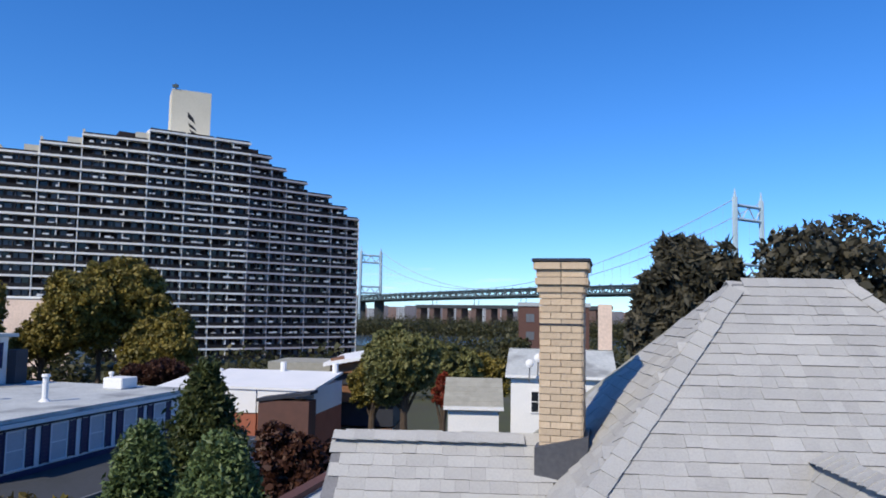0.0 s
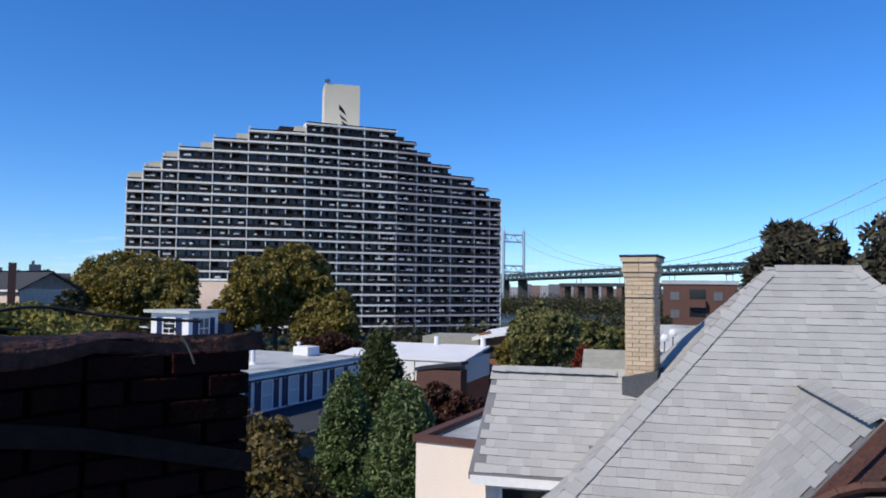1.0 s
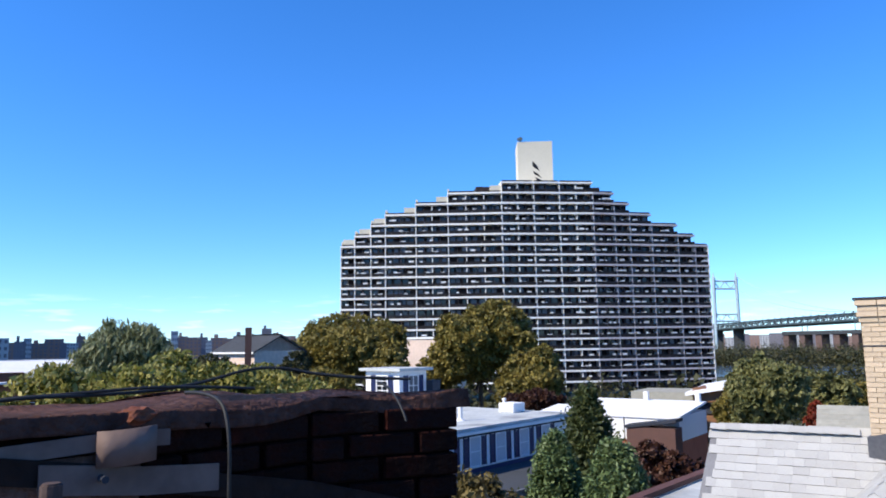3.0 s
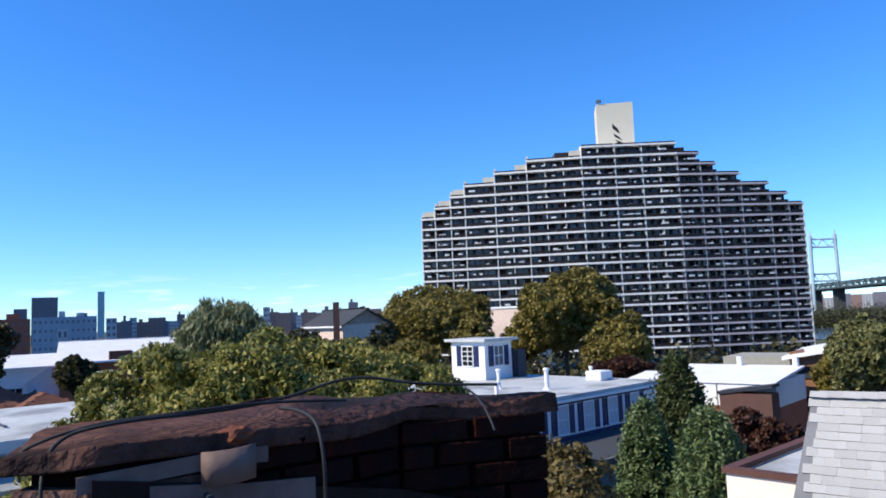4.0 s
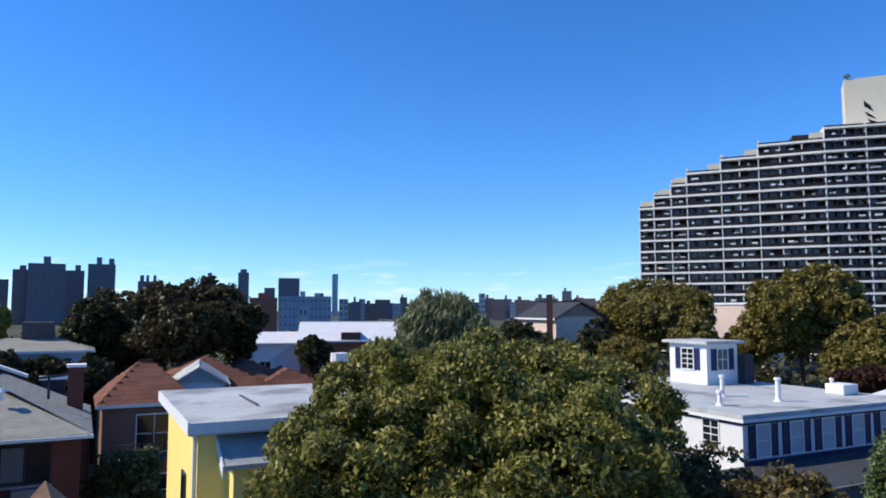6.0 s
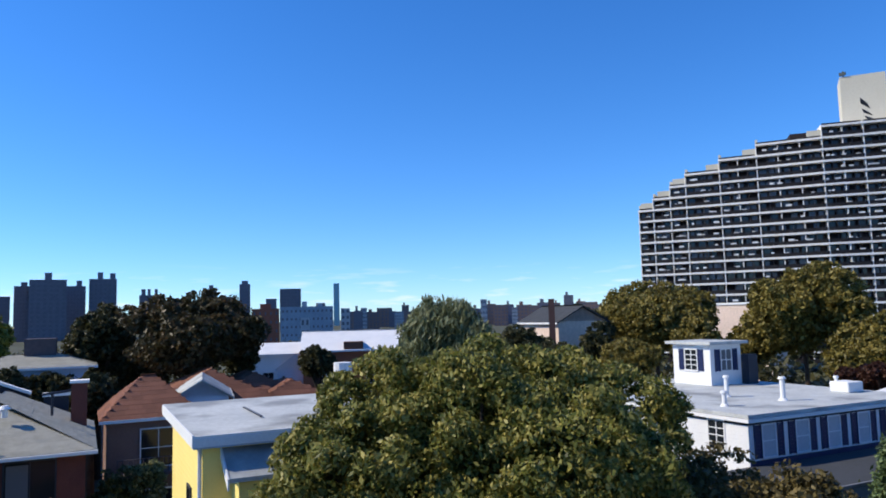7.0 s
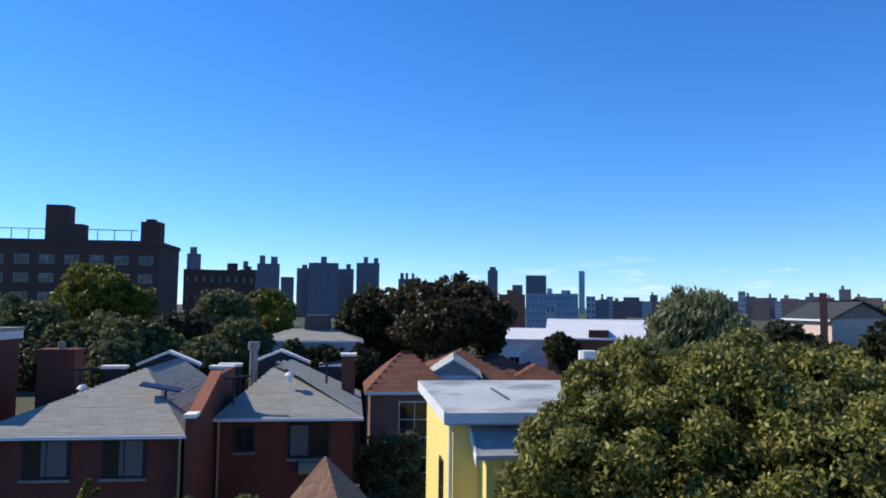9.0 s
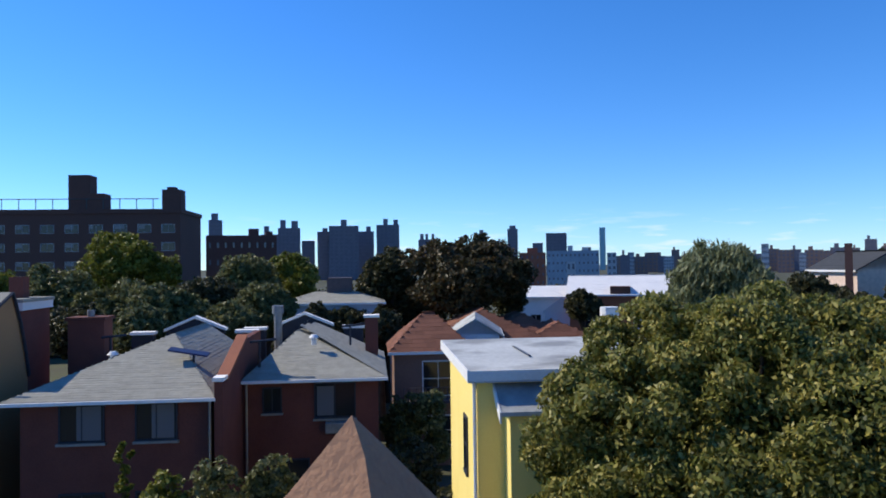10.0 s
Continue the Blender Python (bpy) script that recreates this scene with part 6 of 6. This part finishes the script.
# conifers and garden shrubs
def conifer(place, height, radius, leaves, size, mat_, seed, label, weep=0.0, base=0.6, taper=0.6):
    rng = np.random.default_rng(seed)
    x, y = place
    z = ground_z(x, y)
    t = thing("conifer_tree", (x, y, z), 0, label, "tree", "conifers")
    k = leaves
    per = max(30, k // 60)
    hh = rng.uniform(0, 1, per) ** 1.25
    ang = rng.uniform(0, 6.2832, per)
    reach = radius * (1 - hh) ** taper * rng.uniform(0.75, 1.08, per) + 0.05
    who = rng.integers(0, per, k)
    f = rng.uniform(0.25, 1.0, k) ** 0.6
    rr = reach[who] * f
    zz = base + hh[who] * (height - base) - weep * rr + rng.normal(size=k) * 0.12 * radius * 0.4
    jitter = rng.normal(size=(k, 2)) * 0.10 * radius * (0.4 + (1 - hh[who]))[:, None]
    pts = np.stack([rr * np.cos(ang[who]) + jitter[:, 0], rr * np.sin(ang[who]) + jitter[:, 1], zz], 1)
    part("crown", leaf_mesh("crown", pts, np.ones(k), size, 1.8, rng, 0.6 + weep), mat_, t)
    bm = bmesh.new()
    rod(bm, (0, 0, -0.2), (0, 0, height * 0.96), 0.16, 0.02, 8)
    for i in range(0, per, max(1, per // 24)):
        z0 = base + hh[i] * (height - base)
        rod(bm, (0, 0, z0), (reach[i] * math.cos(ang[i]) * 0.9, reach[i] * math.sin(ang[i]) * 0.9, z0 - weep * reach[i] * 0.9), 0.04, 0.01, 4)
    part("trunk", bm, BARK, t)
    return t


conifer(polar(13.5, 20.5), 8.6, 1.45, 80000, 0.085, L_BLUE, 51, "blue-green weeping conifer in the garden", 0.75, 0.3, 0.38)
conifer(polar(8.9, 18.8), 8.6, 1.85, 95000, 0.085, L_BLUE, 52, "broad blue-green weeping conifer in the garden", 0.7, 0.3, 0.38)
conifer(polar(10.9, 30), 9.0, 4.0, 42000, 0.15, L_PINE, 53, "olive-green pointed garden spruce tree", 0.2, 0.8, 0.95)
tx, ty = polar(5.6, 29)
tree("tree", (tx, ty), lumpy(7, 0, 0, 5.6, 1.5, 1.4, 2.3, 54, 0.5), 6000, 0.22, L_BURG, 54, "small burgundy-leaved plum tree", 0.12)
tx, ty = polar(2.6, 25)
tree("tree", (tx, ty), lumpy(6, 0, 0, 5.0, 1.2, 1.2, 2.2, 55, 0.5), 4500, 0.2, L_BURG, 55, "small burgundy-leaved shrub tree", 0.1)
for q, (az, r, h, w, mat_, nlv, lab) in enumerate((
    (20.5, 15.0, 7.6, 1.8, L_OLIVE, 5000, "yellow-green leafy garden shrub"), (17.8, 15.5, 7.0, 1.7, L_YG, 5000, "low yellow-green leafy shrub"), (22.2, 17.0, 9.3, 2.1, L_BROWN, 12000, "brownish leafy shrub under the house"),
    (16.6, 20, 6.0, 1.9, L_GREEN, 4000, "rounded green garden hedge bush"), (11.5, 16.0, 6.2, 1.6, L_GREEN, 4000, "green shrub under the conifers"), (25.8, 21, 8.0, 2.2, L_BROWN, 5500, "brownish shrub before the white house"),
    (20.2, 23.5, 6.6, 2.1, L_OLIVE, 5000, "rounded olive-brown garden shrub"), (14.6, 15.5, 6.0, 1.6, L_DARK, 4000, "low dark green garden shrub"),
    (66.5, 24, 4.6, 1.8, L_DARK, 5000, "dark shrub between the houses"), (69.0, 30, 4.6, 2.0, L_DARK, 5000, "dark shrub in the alley"), (68.0, 37, 5.2, 1.8, L_GREEN, 5000, "green shrub below the balcony"),
    (83.5, 21.5, 5.6, 1.3, L_GREEN, 4500, "shrub covered in leafy creeper"), (79.5, 22.5, 6.0, 1.2, L_GREEN, 4500, "tall green garden shrub"), (87.5, 22, 5.3, 1.3, L_YG, 4000, "bright yellow-green garden shrub"),
    (75.0, 17, 3.4, 1.6, L_DARK, 4000, "dark garden shrub in shade"), (68.5, 18, 4.4, 1.6, L_DARK, 4500, "dark shrub beside the yellow house"),
    (23.6, 14.2, 7.8, 1.6, L_OLIVE, 5000, "brownish twiggy shrub below the white house"), (18.9, 17.2, 6.8, 1.4, L_GREEN, 4500, "green shrub against the grey lower wall"),
    (64.0, 14, 3.6, 1.2, L_GREEN, 3500, "green shrub by the yellow wall"), (62.6, 48, 8.4, 1.3, L_BLUE, 2500, "blue-green treetop between roofs"),
)):
    tx, ty = polar(az, r)
    tree("garden_shrub", (tx, ty), lumpy(6, 0, 0, h * 0.55, w, w, h * 0.44, 200 + q, 0.5), int(nlv * 3.0), 0.10 + r * 0.0016, mat_, 200 + q, lab, 0.07, "garden shrubs")
tx, ty = polar(89.9, 25.5)
tree("vine_post", (tx, ty), [(0, 0, z, 0.22, 0.22, 0.5) for z in (1.5, 2.5, 3.5, 4.5, 5.4)], 1800, 0.16, L_YG, 61, "slim garden post wrapped in ivy", 0.06)
# far woods on the island and over the ground
rng = np.random.default_rng(5)
pts = []
for _ in range(420):
    az, r = rng.uniform(-24, 6), rng.uniform(455, 560)
    x, y = polar(az, r)
    h = rng.uniform(6, 12.5)
    pts.append(np.array([x, y, -4 + h * 0.45]) + rng.normal(size=(260, 3)) * (4.0, 4.0, h * 0.28))
for _ in range(260):
    az, r = rng.uniform(-24, 100), rng.uniform(110, 330)
    if 0 < az < 32 and r > 150 or (az < 2 and r > 300):
        continue
    x, y = polar(az, r)
    h = rng.uniform(5, 9.5)
    pts.append(np.array([x, y, ground_z(x, y) + h * 0.5]) + rng.normal(size=(260, 3)) * (3.0, 3.0, h * 0.25))
pts = np.concatenate(pts)
me = leaf_mesh("far_woods", pts, np.ones(len(pts)), 1.0, 1.2, rng)
me.materials.append(L_DARK)
tagged(new("far_woods", me), "far dark green woods and street trees", "woods", kind="stuff")


# ---- small things on the brick stub ----
def strap(pts, z0, tall, thick, lift):
    """One metal strip bent along plan points, standing off the stub's face."""
    p = [Vector((*q, 0)) for q in pts]
    bm = bmesh.new()
    rows = []
    for i, q in enumerate(p):
        d = (p[min(i + 1, len(p) - 1)] - p[max(i - 1, 0)]).normalized()
        n = Vector((d.y, -d.x, 0))
        rows.append([bm.verts.new(q + n * o + Vector((0, 0, z0[i] + h))) for o, h in ((lift, 0), (lift, tall), (lift - thick, tall), (lift - thick, 0))])
    for a, b in zip(rows[:-1], rows[1:]):
        for k in range(4):
            bm.faces.new((a[k], b[k], b[(k + 1) % 4], a[(k + 1) % 4]))
    bm.faces.new(rows[0])
    bm.faces.new(rows[-1][::-1])
    bmesh.ops.recalc_face_normals(bm, faces=bm.faces)
    return bm


ends = FRONT[::-1]
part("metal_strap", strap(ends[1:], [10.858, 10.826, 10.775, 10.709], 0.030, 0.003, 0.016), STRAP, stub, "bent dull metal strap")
part("flashing_strip", strap([(-0.80, 0.555), (-0.715, 0.70), (-0.69, 0.75)], [10.872, 10.882, 10.880], 0.020, 0.003, 0.024), DULLZINC, stub, "torn zinc flashing")
part("strap_end", strap([(-0.752, 0.616), (-0.727, 0.667), (-0.70, 0.72), (-0.661, 0.81)], [10.838, 10.831, 10.823, 10.815], 0.034, 0.004, 0.021), DULLZINC, stub, "brighter bent end of the metal strap")
part("bolt", rods([((-0.722, 0.676, 10.850), (-0.688, 0.658, 10.850))], 0.0045, 8), DARKTRIM, stub)
part("cement_face", strap(ends[:3], [9.3, 9.3, 9.3], 1.575, 0.03, 0.008), CEMENT, stub, "cracked cement render")
bm = bmesh.new()
for i in range(5):
    a0, a1 = i / 5, (i + 1) / 5
    bow = [0.022 + 0.012 * math.sin(math.pi * q) for q in (a0, a1)]
    pa = Vector((-0.722, 0.668, 0)).lerp(Vector((-0.682, 0.722, 0)), a0) + Vector((0.85, -0.5, 0)) * bow[0]
    pb = Vector((-0.722, 0.668, 0)).lerp(Vector((-0.682, 0.722, 0)), a1) + Vector((0.85, -0.5, 0)) * bow[1]
    bm.faces.new([bm.verts.new(p) for p in (pa + Vector((0, 0, 10.862 + 0.004 * a0)), pb + Vector((0, 0, 10.862 + 0.004 * a1)), pb + Vector((0, 0, 10.904 + 0.004 * a1)), pa + Vector((0, 0, 10.904 + 0.004 * a0)))])
bmesh.ops.remove_doubles(bm, verts=bm.verts, dist=0.0005)
bmesh.ops.solidify(bm, geom=list(bm.faces), thickness=0.003)
for f in bm.faces:
    f.smooth = True
part("flashing_flap", bm, DULLZINC, stub, "curled zinc flap")
bm = bmesh.new()
bmesh.ops.create_icosphere(bm, subdivisions=3, radius=0.03)
for v in bm.verts:
    v.co = Vector((v.co.x * 0.8, v.co.y * 0.8, v.co.z * 0.42)) * (1 + 0.35 * noise.noise(v.co * 60))
    v.co += Vector((-0.70, 0.715, 10.916))
part("rust_lump", bm, RUST, stub, "orange rust patch on the capping corner")
PX, PY = polar(49.6, 0.835)
bm = bmesh.new()
rod(bm, (PX, PY, 9.3), (PX, PY, 10.87), 0.0085, n=12)
rod(bm, (PX, PY, 10.835), (PX, PY, 10.868), 0.0105, n=12)
rod(bm, (PX, PY, 10.66), (PX, PY, 10.68), 0.0105, n=12)
part("pipe", bm, BLACKPIPE, stub, "upright iron pipe with collar")
QX, QY = polar(48.4, 0.86)
part("thin_pipe", rods([((QX, QY, 9.3), (QX, QY, 10.84))], 0.004, 8), BLACKPIPE, stub)


def loose_cable(name, pts, r, label):
    t = thing(name, pts[0], 0, label, "cable", "cables on the stub")
    cu = bpy.data.curves.new(name, "CURVE")
    cu.dimensions, cu.bevel_depth, cu.bevel_resolution = "3D", r, 2
    sp = cu.splines.new("NURBS")
    sp.points.add(len(pts) - 1)
    for p, q in zip(sp.points, pts):
        p.co = (*(Vector(q) - Vector(pts[0])), 1)
    sp.use_endpoint_u, sp.order_u = True, 3
    cu.materials.append(CABLE)
    o = new("wire", cu)
    o.parent = t


loose_cable("cable", [(-0.50, 1.10, 10.945), (-0.60, 1.02, 10.95), (-0.68, 0.95, 10.975), (-0.74, 0.86, 10.945), (-0.77, 0.74, 10.94), (-0.80, 0.62, 10.945), (-0.86, 0.56, 10.93), (-0.80, 0.51, 10.86), (-0.80, 0.52, 10.6)], 0.0024, "black cable lying over the tar capping")
loose_cable("cable", [(-0.66, 0.90, 10.94), (-0.72, 0.80, 10.95), (-0.78, 0.70, 10.945), (-0.86, 0.60, 10.94), (-0.92, 0.52, 10.90), (-0.90, 0.49, 10.7), (-0.88, 0.5, 10.4)], 0.0022, "second black cable draped over the end")
loose_cable("cable", [(-0.70, 0.80, 10.94), (-0.62, 0.77, 10.945), (-0.585, 0.75, 10.90), (-0.585, 0.75, 10.80), (-0.58, 0.75, 10.70)], 0.0025, "thin pale wire hanging down the brick face")
loose_cable("cable", [(-0.55, 1.08, 10.94), (-0.48, 1.0, 10.94), (-0.455, 0.985, 10.89)], 0.002, "short wire end at the capping edge")
